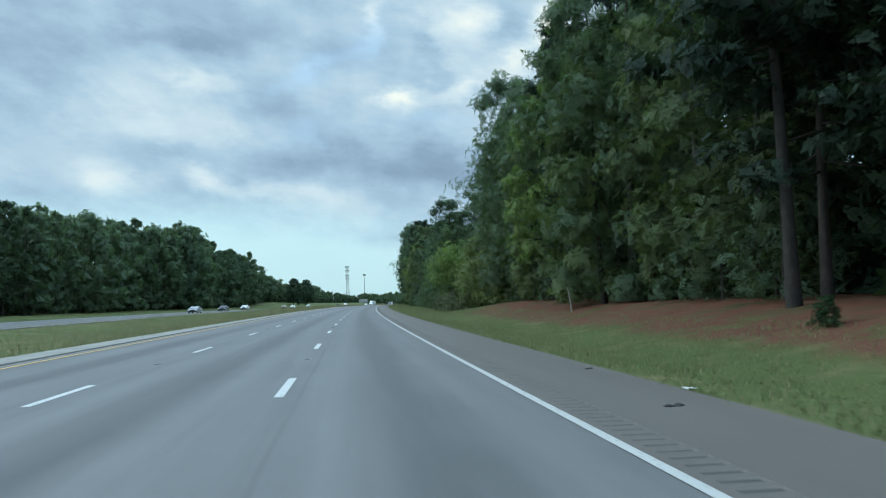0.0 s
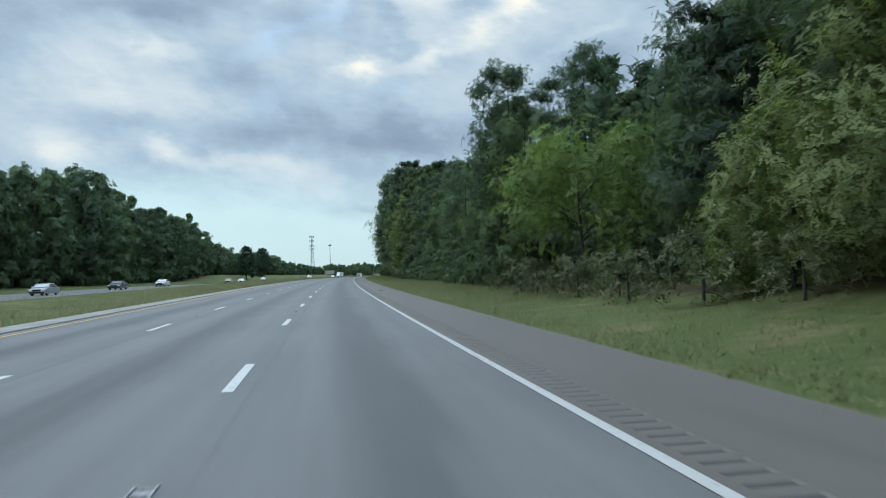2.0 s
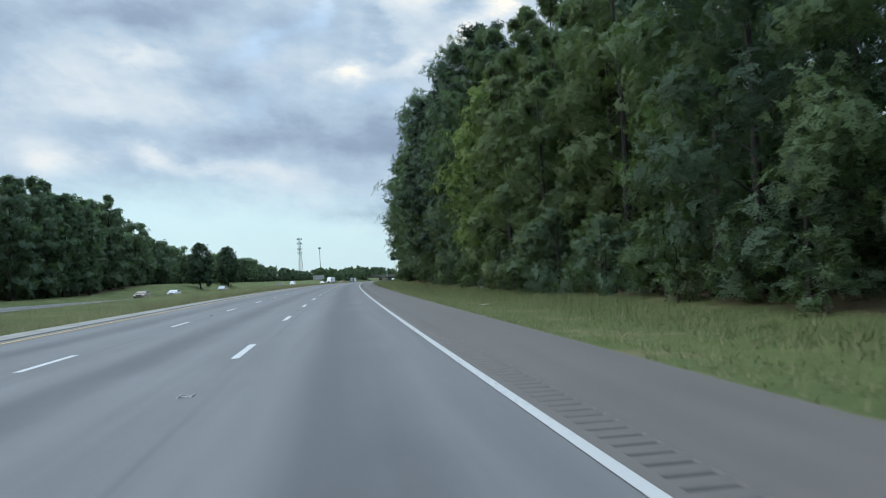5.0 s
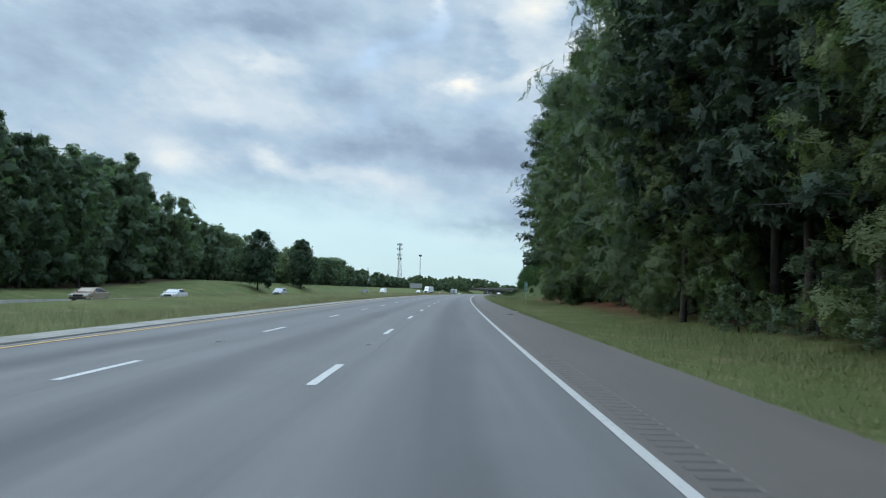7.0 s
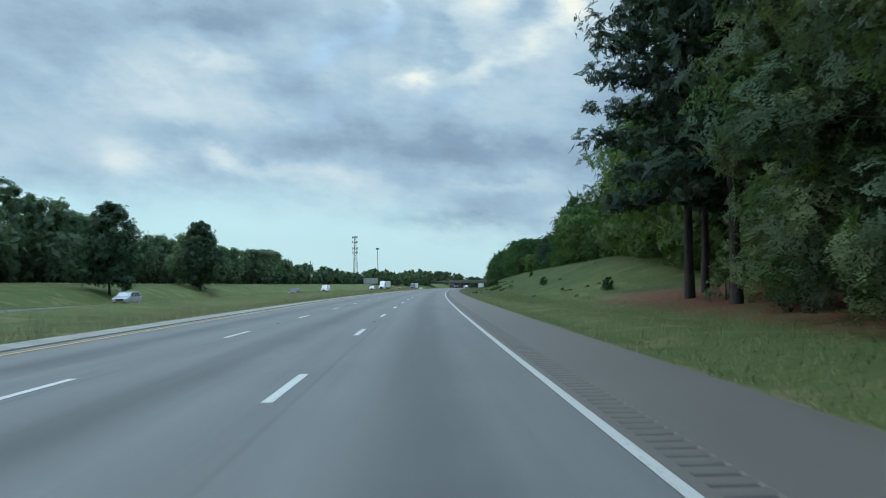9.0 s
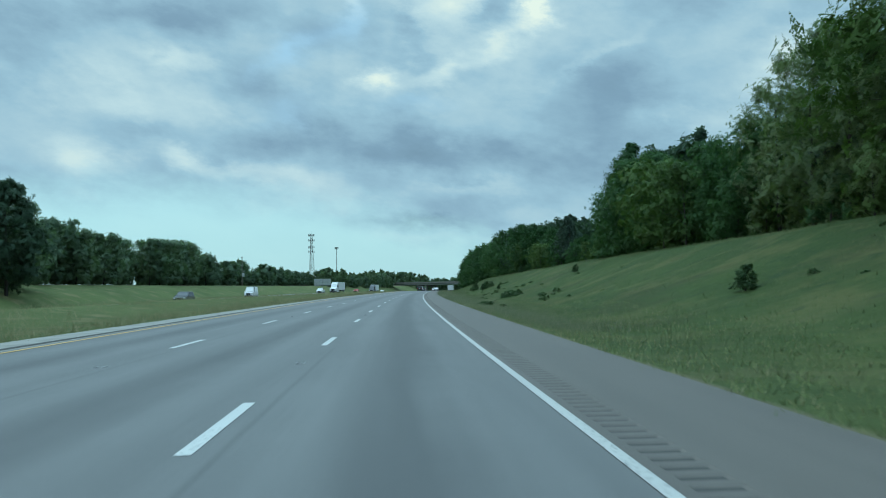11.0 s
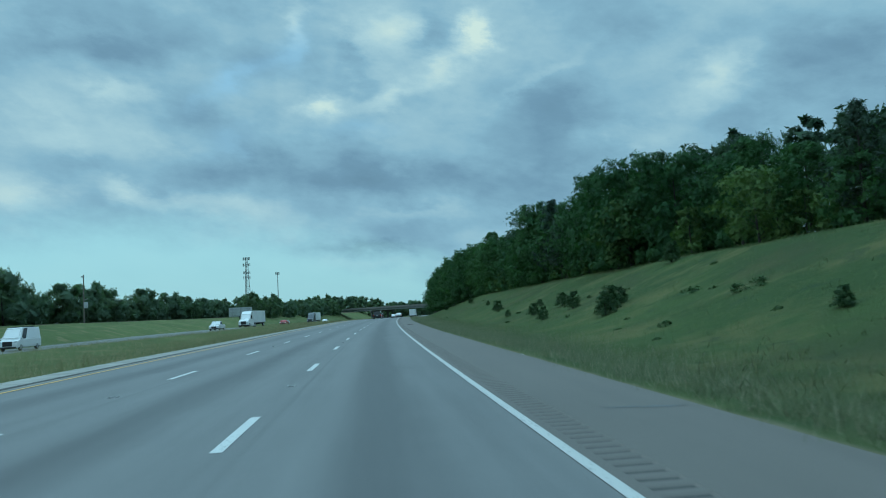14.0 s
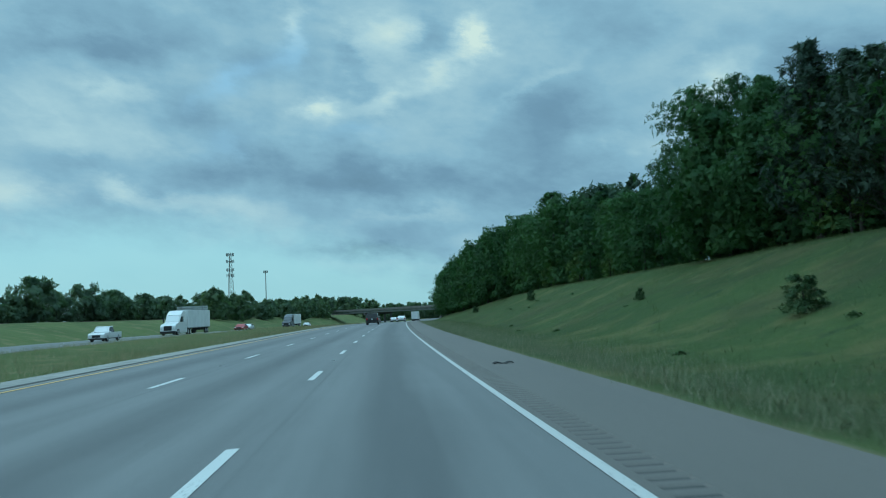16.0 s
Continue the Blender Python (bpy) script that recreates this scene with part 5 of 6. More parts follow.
# ---- litter on the shoulder ----
def build_litter():
    def tyre_scrap(s, d, turn, size, seed):
        rng = random.Random(seed)
        bm = bmesh.new()
        bmesh.ops.create_grid(bm, x_segments=8, y_segments=3, size=0.5)
        for v in bm.verts:
            x, y = v.co.x, v.co.y
            v.co = Vector((x * 0.62 * size, y * (0.22 + 0.06 * rng.uniform(-1, 1)) * size, 0.02 + 0.10 * size * (0.25 - y * y) + 0.05 * size * math.sin(x * 5) ** 2 + 0.01 * rng.random()))
        bmesh.ops.solidify(bm, geom=bm.faces[:], thickness=0.018)
        me = bpy.data.meshes.new("tyre_scrap")
        bm.to_mesh(me)
        bm.free()
        me.materials.append(RUBBER)
        ob = new("tyre_scrap", me)
        ob.matrix_basis = Matrix.Translation(place(s, d, -0.015 - 0.02 * d)) @ Matrix.Rotation(radians(turn), 4, "Z")
        tagged(ob, "torn black tyre tread lying on the hard shoulder", "tyre scrap", "litter")

    def scrap(s, d, turn, length, seed, mat, label, name, wide=0.14):
        rng = random.Random(seed)
        bm = bmesh.new()
        bmesh.ops.create_grid(bm, x_segments=6, y_segments=2, size=0.5)
        for v in bm.verts:
            x, y = v.co.x, v.co.y
            v.co = Vector((x * length, y * wide + 0.05 * math.sin(x * 6 + seed), 0.012 + 0.02 * rng.random()))
        bmesh.ops.solidify(bm, geom=bm.faces[:], thickness=0.008)
        me = bpy.data.meshes.new(name)
        bm.to_mesh(me)
        bm.free()
        me.materials.append(mat)
        ob = new(name, me)
        lift = -0.015 - 0.02 * d if d < 2.55 else over_road(s, d)
        ob.matrix_basis = Matrix.Translation(place(s, d, lift)) @ Matrix.Rotation(radians(turn), 4, "Z")
        tagged(ob, label, "litter", "litter")

    tyre_scrap(12.9, 1.6, 20, 0.45, 1)
    tyre_scrap(123.6, 1.2, 5, 0.5, 2)
    tyre_scrap(268.5, 1.67, 15, 0.5, 3)
    tyre_scrap(18.4, 2.2, 40, 0.3, 4)
    tyre_scrap(530, 1.3, 0, 0.9, 5)
    white = "crumpled pale plastic scrap on the edge of the shoulder"
    for s, d, n in ((14.9, 2.7, 0.2), (124.5, 2.55, 0.22), (276, 2.65, 0.4), (124.9, 1.82, 0.3), (197, 5.2, 0.5), (469, 2.6, 0.2)):
        scrap(s, d, 10 + 37 * n, n, int(s), LITTER_WHITE, white, "plastic_scrap")
    scrap(407.6, 2.62, -20, 0.95, 7, LITTER_WHITE, "long torn pale plastic strip lying at the edge of the shoulder", "plastic_strip", 0.06)


build_litter()


def build_fallen_branch(s, d, turn):
    """A long bleached branch lying propped on the weeds."""
    verts, faces = [], []
    path = [Vector(p) for p in ((0, -4.6, 0.42), (0, -3.4, 0.16), (0.1, -1.6, 0.3), (0, 0.2, 0.42), (-0.1, 1.8, 0.66), (0, 3.2, 0.72), (0.05, 4.4, 0.78))]
    tube(verts, faces, path, [0.010, 0.018, 0.022, 0.022, 0.018, 0.013, 0.006], 6)
    tube(verts, faces, [path[3], Vector((0.3, 0.9, 0.2)), Vector((0.5, 1.5, -0.12))], [0.016, 0.011, 0.007], 5)
    tube(verts, faces, [path[1], Vector((0.1, -3.3, -0.15))], [0.014, 0.010], 5)
    ob = new("fallen_branch", mesh_from("fallen_branch", verts, faces, [PALE_WOOD]))
    ob.matrix_basis = set_out(s, d, turn)
    tagged(ob, "long bleached bare branch lying before the wood", "branch")


def build_snag(s, d, tall, lean, seed):
    """A thin bleached dead stem."""
    verts, faces = [], []
    top = Vector((lean, 0.1, tall))
    tube(verts, faces, [Vector((0, 0, -0.2)), top * 0.5 + Vector((0.05, 0, 0)), top], [0.05 * tall ** 0.5, 0.036 * tall ** 0.5, 0.012], 6)
    tube(verts, faces, [top * 0.6, top * 0.75 + Vector((0.25, 0.1, 0.05)) * tall], [0.02 * tall, 0.008], 5)
    ob = new("dead_stem", mesh_from("dead_stem", verts, faces, [PALE_WOOD]))
    ob.matrix_basis = set_out(s, d, seed * 40)
    tagged(ob, "thin bleached dead stem standing at the wood's edge", "dead tree", "dead stems")


build_snag(45, 9.6, 1.4, -0.25, 1)
build_snag(288.5, 6.9, 0.38, 0.06, 3)
build_fallen_branch(218.6, 9.5, 180)

# ---- traffic, standing where it is met ----
def paint(name, col, rough=0.25, metal=0.2):
    m, g = material(name)
    v = g.node("ShaderNodeTexCoord").outputs["Object"]
    dust = g.noise(v, 2.5, 4, 0.6)
    low = g.node("ShaderNodeSeparateXYZ")
    g.put(low.inputs[0], v)
    dirt = g.math("MULTIPLY", g.span(low.outputs[2], 0.2, 0.8, 0.5, 0.05), dust)
    p = finish(g, g.mix(dirt, col, (0.16, 0.15, 0.13)), g.math("MULTIPLY_ADD", dust, 0.2, rough), None, 0.0, metal)
    p.inputs["Coat Weight"].default_value = 0.6
    return m


PAINT_BLACK = paint("black_paint", (0.012, 0.012, 0.014))
PAINT_WHITE = paint("white_paint", (0.72, 0.73, 0.74), 0.3, 0.0)
PAINT_SILVER = paint("silver_paint", (0.42, 0.44, 0.47), 0.3, 0.5)
PAINT_GREY = paint("dark_grey_paint", (0.07, 0.075, 0.085), 0.3, 0.4)
PAINT_RED = paint("red_paint", (0.33, 0.03, 0.03), 0.3, 0.1)
PAINT_BEIGE = paint("tan_paint", (0.36, 0.29, 0.22), 0.3, 0.4)
TRAILER_WHITE = grainy("white_trailer_skin", (0.62, 0.64, 0.65), (0.78, 0.79, 0.80), 0.6, 0.45, 0.001)
DARK_TRIM = grainy("black_trim", (0.012, 0.012, 0.013), (0.03, 0.03, 0.031), 8.0, 0.55)
ALLOY = grainy("alloy_rim", (0.30, 0.31, 0.32), (0.5, 0.51, 0.52), 6.0, 0.35, 0.001, 0.7)
LAMP_RED = grainy("red_lamp", (0.22, 0.01, 0.01), (0.40, 0.02, 0.02), 8.0, 0.2, 0.0005)
LAMP_CLEAR = grainy("clear_lamp", (0.6, 0.62, 0.64), (0.85, 0.87, 0.88), 8.0, 0.15, 0.0005)
PLATE = grainy("pale_plate", (0.5, 0.52, 0.55), (0.7, 0.72, 0.74), 20.0, 0.5, 0.0005)


def tinted_glass():
    m, g = material("tinted_glass")
    v = g.node("ShaderNodeTexCoord").outputs["Object"]
    finish(g, g.mix(g.noise(v, 1.5, 3), (0.010, 0.012, 0.014), (0.03, 0.034, 0.038)), 0.08, None, 0, 0.0, 0.4)
    return m


GLASS = tinted_glass()


def wheel(parent, x, y, r, width, outside):
    bm = bmesh.new()
    m = Matrix.Translation((x, y, r)) @ Matrix.Rotation(math.pi / 2, 4, "Y")
    bmesh.ops.create_cone(bm, cap_ends=True, segments=24, radius1=r, radius2=r, depth=width, matrix=m)
    bmesh.ops.bevel(bm, geom=[e for e in bm.edges if abs(e.verts[0].co.x - e.verts[1].co.x) < 1e-4], offset=0.04, segments=2, affect="EDGES")
    whole = part("wheel", bm, RUBBER, parent, "black tyre")
    bm = bmesh.new()
    face = x + outside * (width / 2 + 0.004)
    m = Matrix.Translation((face - outside * 0.02, y, r)) @ Matrix.Rotation(math.pi / 2, 4, "Y")
    bmesh.ops.create_cone(bm, cap_ends=True, segments=20, radius1=r * 0.64, radius2=r * 0.64, depth=0.05, matrix=m)
    for k in range(5):
        a = math.tau * k / 5
        rod(bm, (face + outside * 0.012, y, r), (face + outside * 0.012, y + math.cos(a) * r * 0.6, r + math.sin(a) * r * 0.6), 0.035, 0.025, 5)
    part("rim", bm, ALLOY, whole, "alloy rim")


def pane(parent, name, corners, mat=None, push=0.012):
    """A flat panel with thickness lying just proud of the body."""
    bm = bmesh.new()
    vs = [bm.verts.new(c) for c in corners]
    f = bm.faces.new(vs)
    f.normal_update()
    n = f.normal.copy()
    back = [bm.verts.new(Vector(c) - n * 0.03) for c in corners]
    for v in vs:
        v.co += n * push
    k = len(vs)
    for i in range(k):
        bm.faces.new((vs[i], back[i], back[(i + 1) % k], vs[(i + 1) % k]))
    return part(name, bm, mat or GLASS, parent)


def build_car(name, label, skin, body, roof, half, wheel_r, axles, category="car", waist=None, tail_glass=True):
    """A car heading along +y. body: lower outline, roof: outline of the glazed upper part (rear foot, rear top, front top, front foot), as (y, z)."""
    root = new(name)
    bm = prism(bmesh.new(), body, half)
    bmesh.ops.bevel(bm, geom=[e for e in bm.edges], offset=0.07, segments=2, affect="EDGES", profile=0.55)
    shell = part("body", bm, skin, root)
    waist = waist or roof[0][1]
    top = max(z for _, z in roof)
    lean = lambda z: 0.97 - 0.17 * max(0.0, (z - waist) / (top - waist))
    bm = prism(bmesh.new(), roof, half, lean)
    bmesh.ops.bevel(bm, geom=[e for e in bm.edges], offset=0.06, segments=2, affect="EDGES", profile=0.55)
    part("cabin", bm, skin, root)
    (y0, z0), (y1, z1), (y2, z2), (y3, z3) = roof[0], roof[1], roof[2], roof[3]

    def at(y, z, side):
        return (side * half * lean(z), y, z)

    def between(p, q, f):
        return (p[0] + (q[0] - p[0]) * f, p[1] + (q[1] - p[1]) * f)

    a, b = between((y3, z3), (y2, z2), 0.1), between((y3, z3), (y2, z2), 0.88)
    wide = 0.86
    pane(root, "windshield", [(half * lean(a[1]) * wide, a[0], a[1]), (half * lean(b[1]) * wide, b[0], b[1]), (-half * lean(b[1]) * wide, b[0], b[1]), (-half * lean(a[1]) * wide, a[0], a[1])])
    if tail_glass:
        a, b = between((y0, z0), (y1, z1), 0.25), between((y0, z0), (y1, z1), 0.9)
        pane(root, "rear_window", [(-half * lean(a[1]) * wide, a[0], a[1]), (-half * lean(b[1]) * wide, b[0], b[1]), (half * lean(b[1]) * wide, b[0], b[1]), (half * lean(a[1]) * wide, a[0], a[1])])
    lo, hi = waist + 0.04, top - 0.10
    cuts = [0.06, 0.36, 0.66, 0.95] if tail_glass else [0.72, 0.95]
    for side in (-1, 1):
        for f0, f1 in zip(cuts, cuts[1:]):
            low0, low1 = between((y0, 0), (y3, 0), f0)[0], between((y0, 0), (y3, 0), f1 - 0.02)[0]
            high0, high1 = between((y1, 0), (y2, 0), f0)[0], between((y1, 0), (y2, 0), f1 - 0.02)[0]
            ring = [at(low0, lo, side), at(low1, lo, side), at(high1, hi, side), at(high0, hi, side)]
            pane(root, "side_window", ring if side > 0 else list(reversed(ring)))
        for y in axles:
            wheel(root, side * (half - 0.11), y, wheel_r, 0.22, side)
        bm = box(bmesh.new(), side * half - 0.02 if side > 0 else -half - 0.16, y3 - 0.35, z3 + 0.02, half + 0.16 if side > 0 else -half + 0.02, y3 - 0.2, z3 + 0.17, 0.03)
        part("mirror", bm, skin, root)
        front, rear = max(y for y, _ in body), min(y for y, _ in body)
        bm = box(bmesh.new(), side * half * 0.82 - 0.17, front - 0.12, waist - 0.32, side * half * 0.82 + 0.17, front + 0.012, waist - 0.17, 0.03)
        part("headlight", bm, LAMP_CLEAR, root, "clear headlight")
        bm = box(bmesh.new(), side * half * 0.86 - 0.12, rear - 0.012, waist - 0.30, side * half * 0.86 + 0.12, rear + 0.12, waist + 0.02, 0.03)
        part("tail_light", bm, LAMP_RED, root, "red tail light")
    bm = box(bmesh.new(), -half * 0.9, front - 0.1, 0.28, half * 0.9, front + 0.02, 0.48, 0.03)
    part("front_bumper", bm, DARK_TRIM, root)
    bm = box(bmesh.new(), -half * 0.5, front - 0.1, 0.52, half * 0.5, front + 0.014, waist - 0.2, 0.02)
    part("grille", bm, DARK_TRIM, root)
    bm = box(bmesh.new(), -half * 0.9, rear - 0.03, 0.30, half * 0.9, rear + 0.1, 0.5, 0.03)
    part("rear_bumper", bm, DARK_TRIM, root)
    bm = box(bmesh.new(), -0.16, rear - 0.016, waist - 0.22, 0.16, rear + 0.05, waist - 0.1)
    part("plate", bm, PLATE, root)
    return tagged(root, label, category, "traffic")


SEDAN_BODY = [(-2.35, 0.25), (-2.38, 0.75), (-2.3, 0.95), (-1.5, 1.0), (0.9, 0.98), (2.05, 0.80), (2.32, 0.62), (2.34, 0.25)]
SEDAN_ROOF = [(-1.85, 0.95), (-0.85, 1.42), (0.35, 1.43), (1.25, 0.95)]
SUV_BODY = [(-2.35, 0.35), (-2.4, 0.8), (-2.36, 1.12), (1.15, 1.1), (2.15, 1.0), (2.38, 0.8), (2.38, 0.35)]
SUV_ROOF = [(-2.28, 1.06), (-2.05, 1.78), (0.35, 1.80), (1.3, 1.06)]
VAN_BODY = [(-2.9, 0.35), (-2.92, 1.3), (1.9, 1.3), (2.75, 1.05), (2.9, 0.75), (2.9, 0.35)]
VAN_ROOF = [(-2.9, 1.25), (-2.85, 2.5), (1.15, 2.52), (2.15, 1.25)]


def stand(ob, s, d, toward=False, turn=0.0):
    z = (-0.12 + sunk(s)) if d < -30 else 0.012
    ob.matrix_basis = Matrix.Translation(place(s, d, z)) @ Matrix.Rotation(-heading(s) + (math.pi if toward else 0) + radians(turn), 4, "Z") @ Matrix.Rotation(0, 4, "X")
    return ob


stand(build_car("suv", "black sport utility vehicle driving ahead in the middle lane", PAINT_BLACK, SUV_BODY, SUV_ROOF, 0.97, 0.37, (-1.45, 1.45)), 632.4, -5.3)
white_ahead = stand(build_car("sedan", "white sedan driving ahead", PAINT_WHITE, SEDAN_BODY, SEDAN_ROOF, 0.92, 0.33, (-1.42, 1.42)), 690, -1.7)
dark = stand(build_car("suv", "dark grey sport utility vehicle on the opposite carriageway", PAINT_GREY, SUV_BODY, SUV_ROOF, 0.97, 0.37, (-1.45, 1.45)), 471, -37.5, True)
silver = stand(build_car("minivan", "silver minivan on the opposite carriageway", PAINT_SILVER, SUV_BODY, [(-2.28, 1.06), (-1.95, 1.72), (0.5, 1.74), (1.6, 1.04)], 0.97, 0.35, (-1.45, 1.45)), 385, -41.0, True)
stand(build_car("sedan", "silver sedan on the opposite carriageway", PAINT_SILVER, SEDAN_BODY, SEDAN_ROOF, 0.92, 0.33, (-1.42, 1.42)), 162, -36.5, True)
red = stand(build_car("sedan", "red sedan on the opposite carriageway behind the lorry", PAINT_RED, SEDAN_BODY, SEDAN_ROOF, 0.92, 0.33, (-1.42, 1.42)), 668, -34.0, True)
tan = stand(build_car("sedan", "tan sedan on the opposite carriageway", PAINT_BEIGE, SEDAN_BODY, SEDAN_ROOF, 0.92, 0.33, (-1.42, 1.42)), 299, -38.0, True)
grey = stand(build_car("sedan", "dark grey sedan on the opposite carriageway", PAINT_GREY, SEDAN_BODY, SEDAN_ROOF, 0.92, 0.33, (-1.42, 1.42)), 194, -37.4, True)


def again(ob, label, s, d, toward):
    c = copy_thing(ob, Matrix())
    tagged(c, label)
    return stand(c, s, d, toward)


for s, d, toward, label in ((224, -37.8, True, "white sedan on the opposite carriageway"), (321, -38.0, True, "white sedan on the opposite carriageway"), 
                            (690, -37.5, True, "white sedan on the opposite carriageway"), (760, -35, True, "white sedan far off on the opposite carriageway"), (735, -5.4, False, "white sedan far ahead in the middle lane")):
    again(white_ahead, label, s, d, toward)
again(dark, "dark sport utility vehicle far ahead", 716, -9.1, False)
again(grey, "dark grey sedan far ahead in the middle lane", 745, -5.6, False)

van = build_car("cargo_van", "white high-roofed cargo van on the opposite carriageway", PAINT_WHITE, VAN_BODY, VAN_ROOF, 1.02, 0.36, (-1.9, 1.95), "van", tail_glass=False)
part("roof_rack", box(box(bmesh.new(), -0.7, -2.0, 2.52, -0.62, 0.6, 2.62), 0.62, -2.0, 2.52, 0.7, 0.6, 2.62), DARK_TRIM, van)
stand(van, 534, -42.0, True)


def build_pickup():
    root = build_car("pickup_truck", "white pickup truck on the opposite carriageway", PAINT_WHITE, [(-2.85, 0.42), (-2.88, 0.62), (1.0, 0.66), (1.3, 1.12), (2.6, 1.08), (2.86, 0.9), (2.86, 0.42)], [(-0.55, 1.05), (-0.4, 1.86), (0.75, 1.88), (1.5, 1.08)], 1.0, 0.40, (-1.75, 1.8), "pickup")
    for x in (-1.0, 0.92):
        part("bed_side", box(bmesh.new(), x, -2.84, 0.55, x + 0.08, -0.5, 1.14, 0.02), PAINT_WHITE, root)
    part("tailgate", box(bmesh.new(), -0.9, -2.87, 0.6, 0.9, -2.79, 1.13, 0.02), PAINT_WHITE, root)
    part("front_door", box(bmesh.new(), -1.008, -0.5, 0.62, 1.008, 1.2, 1.12, 0.05), PAINT_WHITE, root)
    return root


stand(build_pickup(), 607, -37.5, True)


def build_lorry(label, skin, box_len):
    """Tractor with sleeper cab and box trailer, heading along +y, front bumper at y = 0."""
    root = new("semi_truck")
    cab = [(-6.4, 0.95), (-6.4, 3.75), (-4.6, 3.95), (-3.3, 3.3), (-2.35, 2.1), (-0.35, 1.75), (-0.05, 1.45), (0.0, 0.6), (-1.0, 0.6), (-1.1, 0.95)]
    bm = prism(bmesh.new(), cab, 1.2, lambda z: 1.0 if z < 2 else 0.96)
    bmesh.ops.bevel(bm, geom=[e for e in bm.edges], offset=0.1, segments=2, affect="EDGES", profile=0.55)
    body = part("cab", bm, skin, root, "rounded white sleeper cab")
    pane(body, "windshield", [(1.0, -2.42, 2.16), (0.95, -3.22, 3.2), (-0.95, -3.22, 3.2), (-1.0, -2.42, 2.16)], None, 0.03)
    for side in (-1, 1):
        ring = [(side * 1.185, -4.5, 2.15), (side * 1.185, -2.7, 2.15), (side * 1.17, -3.35, 3.0), (side * 1.17, -4.5, 3.0)]
        pane(body, "side_window", ring if side > 0 else list(reversed(ring)))
        part("mirror", box(bmesh.new(), side * 1.45 - 0.1, -2.7, 2.1, side * 1.45 + 0.1, -2.55, 2.9, 0.03), DARK_TRIM, body)
        part("headlight", box(bmesh.new(), side * 0.95 - 0.18, -0.2, 0.95, side * 0.95 + 0.18, 0.03, 1.25, 0.04), LAMP_CLEAR, body, "clear headlight")
        part("fairing", box(bmesh.new(), side * 1.2 - 0.06, -6.3, 0.35, side * 1.2 + 0.06, -2.2, 1.0, 0.03), skin, root)
        for y, r in ((-1.35, 0.5), (-6.9, 0.5), (-8.2, 0.5), (-box_len - 4.2, 0.5), (-box_len - 5.4, 0.5)):
            wheel(root, side * 1.08, y, r, 0.30, side)
    part("grille", box(bmesh.new(), -0.62, -0.3, 0.8, 0.62, 0.03, 1.55, 0.05), DARK_TRIM, body)
    part("bumper", box(bmesh.new(), -1.2, -0.35, 0.35, 1.2, 0.06, 0.72, 0.06), DARK_TRIM, body)
    part("chassis", box(bmesh.new(), -0.5, -9.0, 0.7, 0.5, -1.0, 0.98), DARK_TRIM, root)
    trailer = part("trailer_box", box(bmesh.new(), -1.28, -7.0 - box_len, 1.12, 1.28, -7.0, 4.05, 0.04), TRAILER_WHITE, root, "plain white trailer box")
    part("trailer_rail", box(bmesh.new(), -1.29, -7.02 - box_len, 1.02, 1.29, -6.98, 1.14), STEEL, trailer)
    part("undercarriage", box(bmesh.new(), -0.6, -6.2 - box_len, 0.55, 0.6, -2.6 - box_len, 1.02), DARK_TRIM, trailer)
    for x in (-0.7, 0.7):
        part("landing_leg", box(bmesh.new(), x - 0.08, -10.2, 0.35, x + 0.08, -10.0, 1.05), DARK_TRIM, trailer)
    return tagged(root, label, "truck", "traffic")


stand(build_lorry("white semi-trailer truck on the opposite carriageway", PAINT_WHITE, 14.0), 632, -37.5, True)
stand(build_lorry("dark semi-trailer truck far off on the opposite carriageway", PAINT_GREY, 12.0), 738, -37.5, True)
stand(build_lorry("white semi-trailer truck far ahead under the bridge", PAINT_WHITE, 14.0), 835, -1.8)

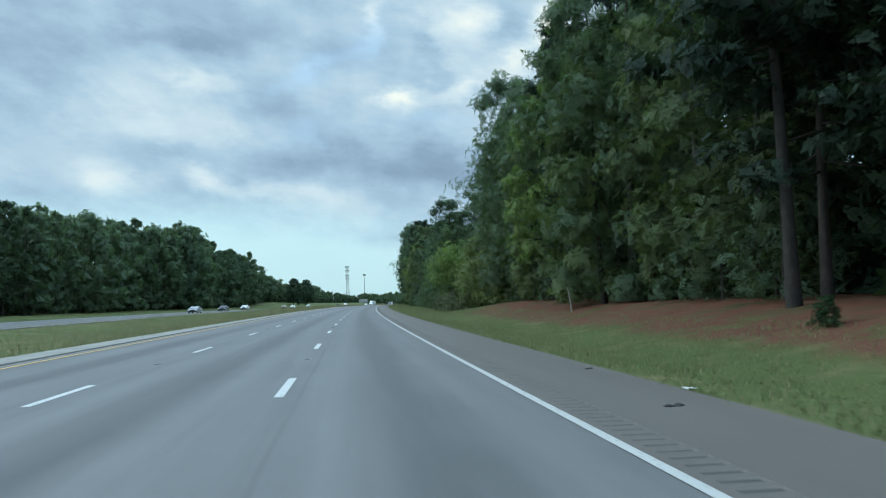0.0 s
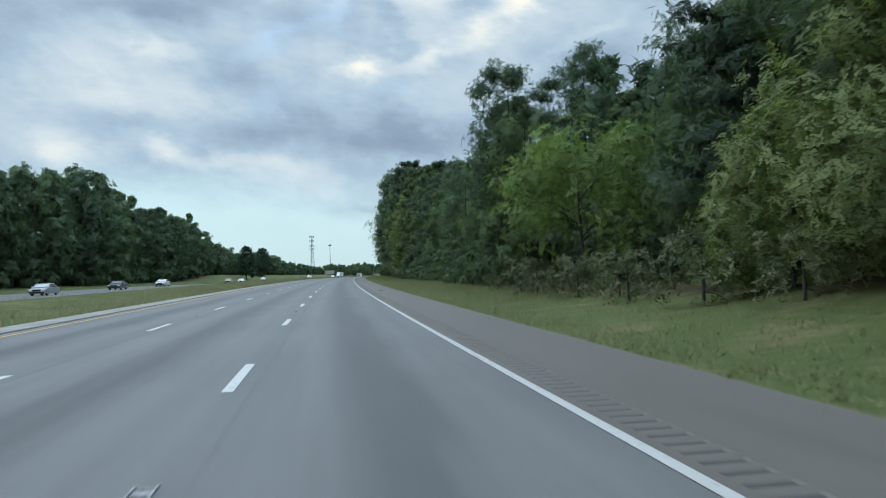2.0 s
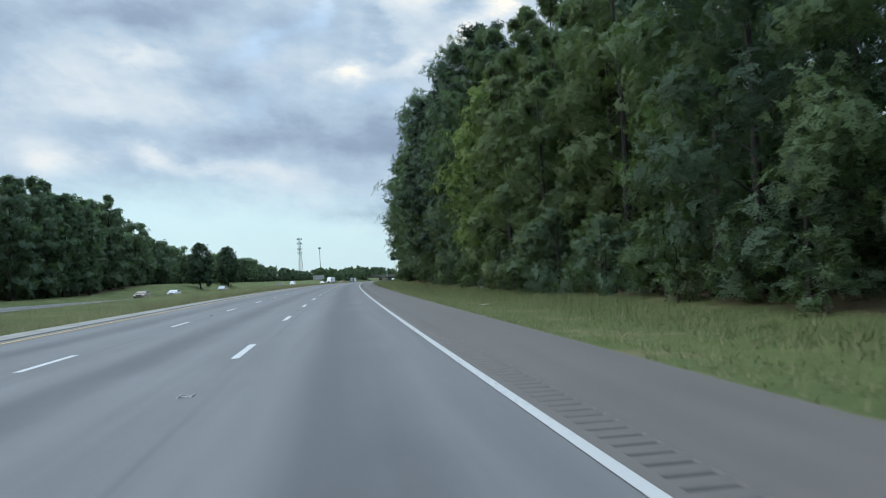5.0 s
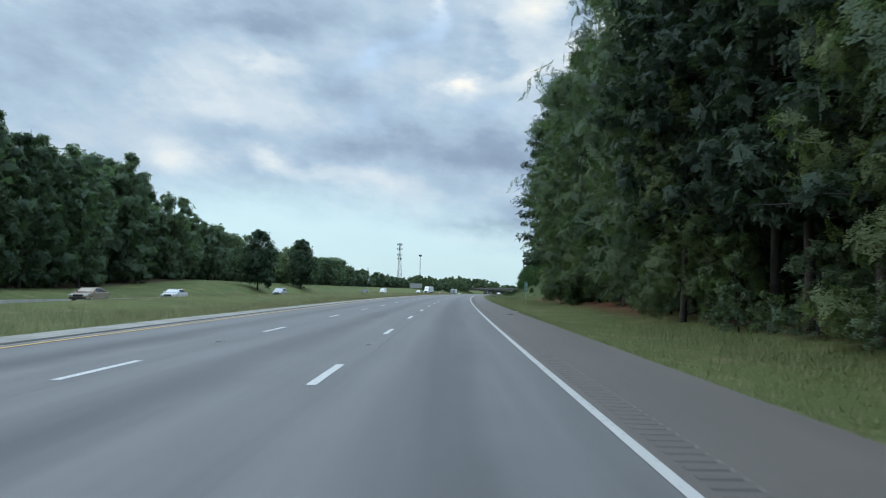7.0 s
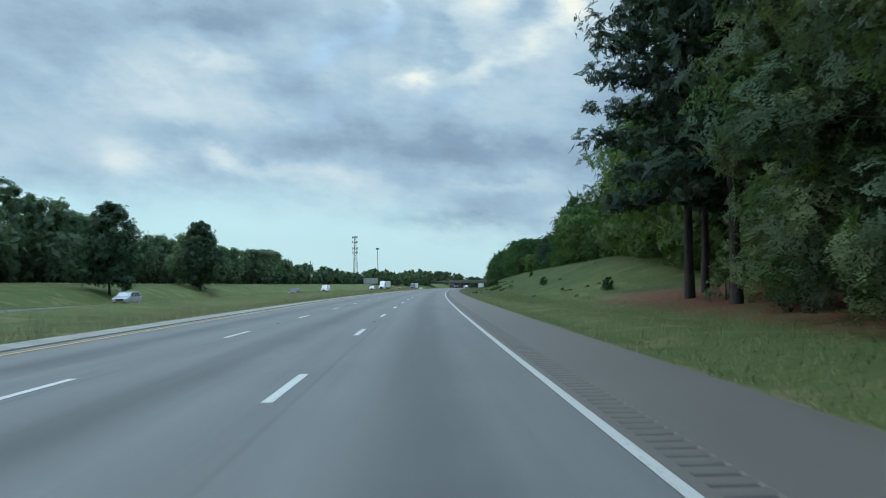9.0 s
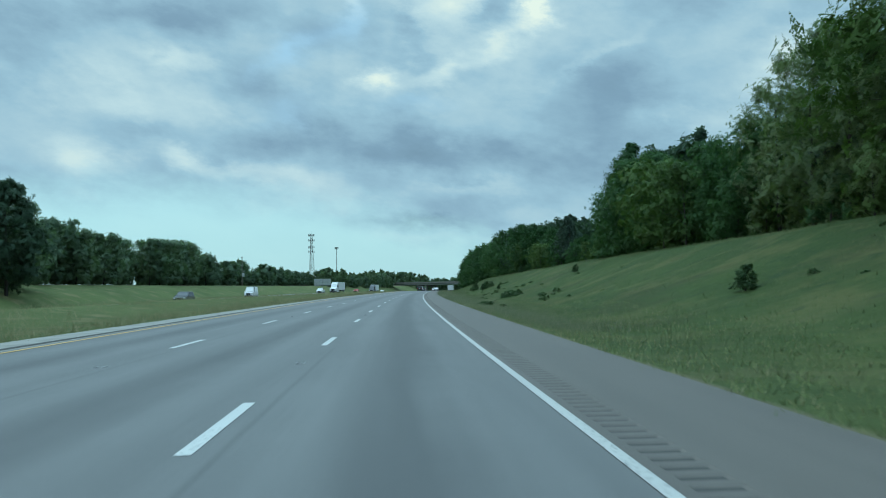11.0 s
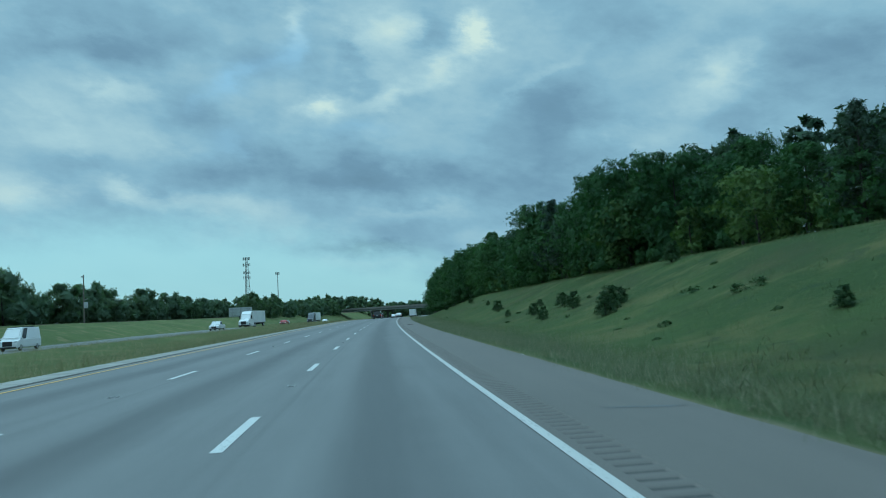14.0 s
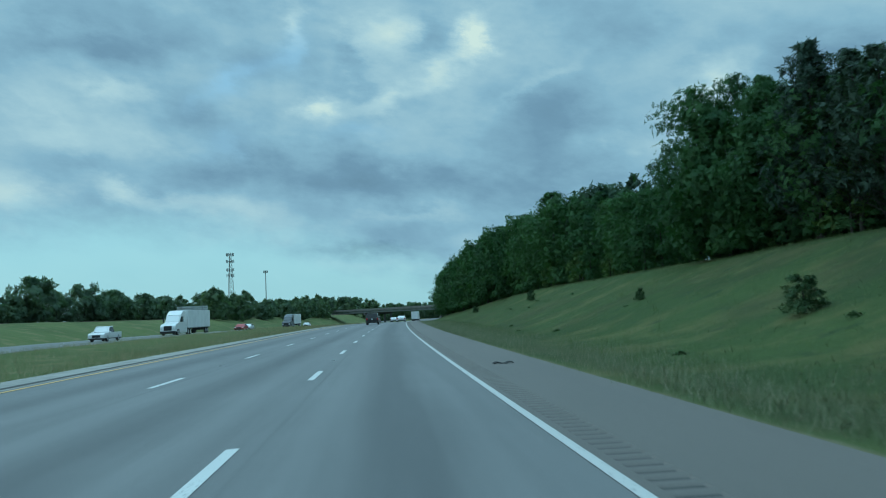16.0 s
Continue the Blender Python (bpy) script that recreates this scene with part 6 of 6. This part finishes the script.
# ---- grass ----
def build_grass(name, label, count, area, tall, seed, stuff_mat, spread=0.16, thick=0.014, blades=6):
    """Tufts of grass blades as one sheet of stuff, lit as the sward is."""
    rng = np.random.default_rng(seed)
    feet = np.array([tuple(on_ground(*area(rng), 0.01)) for _ in range(count)]).repeat(blades, axis=0)
    n = count * blades
    h = (tall * rng.uniform(0.55, 1.35, count)).repeat(blades)
    feet[:, :2] += rng.normal(0, spread, (n, 2))
    a = rng.uniform(0, 2 * math.pi, n)
    wide = np.stack([np.cos(a), np.sin(a), np.zeros(n)], 1) * thick
    tip = feet + np.stack([rng.normal(0, 0.4, n) * h, rng.normal(0, 0.4, n) * h, h * rng.uniform(0.6, 1.1, n)], 1)
    # the blades turn their faces to the traffic
    wide[np.cross(wide, tip - feet)[:, 1] > 0] *= -1
    verts = np.stack([feet - wide, feet + wide, tip], 1).reshape(-1, 3)
    me = mesh_from(name, verts.tolist(), np.arange(n * 3).reshape(-1, 3).tolist(), [stuff_mat])
    up = np.stack([np.cos(a) * 0.25, np.sin(a) * 0.25, np.ones(n)], 1).repeat(3, axis=0)
    shade_round(me, up)
    tagged(new(name, me), label, "grass", kind="stuff")


build_grass("verge_grass", "short green grass along the hard shoulder", 21000, lambda r: (5 + 420 * r.uniform(0, 1) ** 1.1, 2.75 + r.uniform(0, 1) ** 1.3 * 7.0), 0.13, 3, GRASS_BLADE, 0.2, 0.012)
build_grass("median_grass", "long green and straw-coloured grass on the median", 24000, lambda r: (r.uniform(12, 760), -13.4 - r.uniform(0, 1) ** 1.5 * 15), 0.38, 4, LONG_GRASS, 0.25, 0.009)
build_grass("slope_grass", "rough grass on the roadside slope", 20000, lambda r: (r.uniform(335, 660), r.uniform(5, 24)), 0.17, 5, SLOPE_BLADE, 0.3, 0.012)
build_grass("seeding_grass", "tall greyish seeding grass at the foot of the slope", 22000, lambda r: (r.uniform(375, 660), r.triangular(2.7, 3.4, 7.5)), 0.26, 6, SEED_GRASS, 0.3, 0.005)
build_grass("rough_edge_grass", "taller unmown grass before the wood's edge", 5000, lambda r: (r.uniform(100, 262), r.triangular(5.2, 8.2, 10.2)), 0.28, 8, GRASS_BLADE, 0.28, 0.012)
build_grass("dry_stems", "pale dry stems standing in the seeding grass", 90, lambda r: (r.uniform(462, 500), r.triangular(3.6, 5.2, 8.0)), 0.46, 9, DRY_STEM, 0.2, 0.0035, 2)
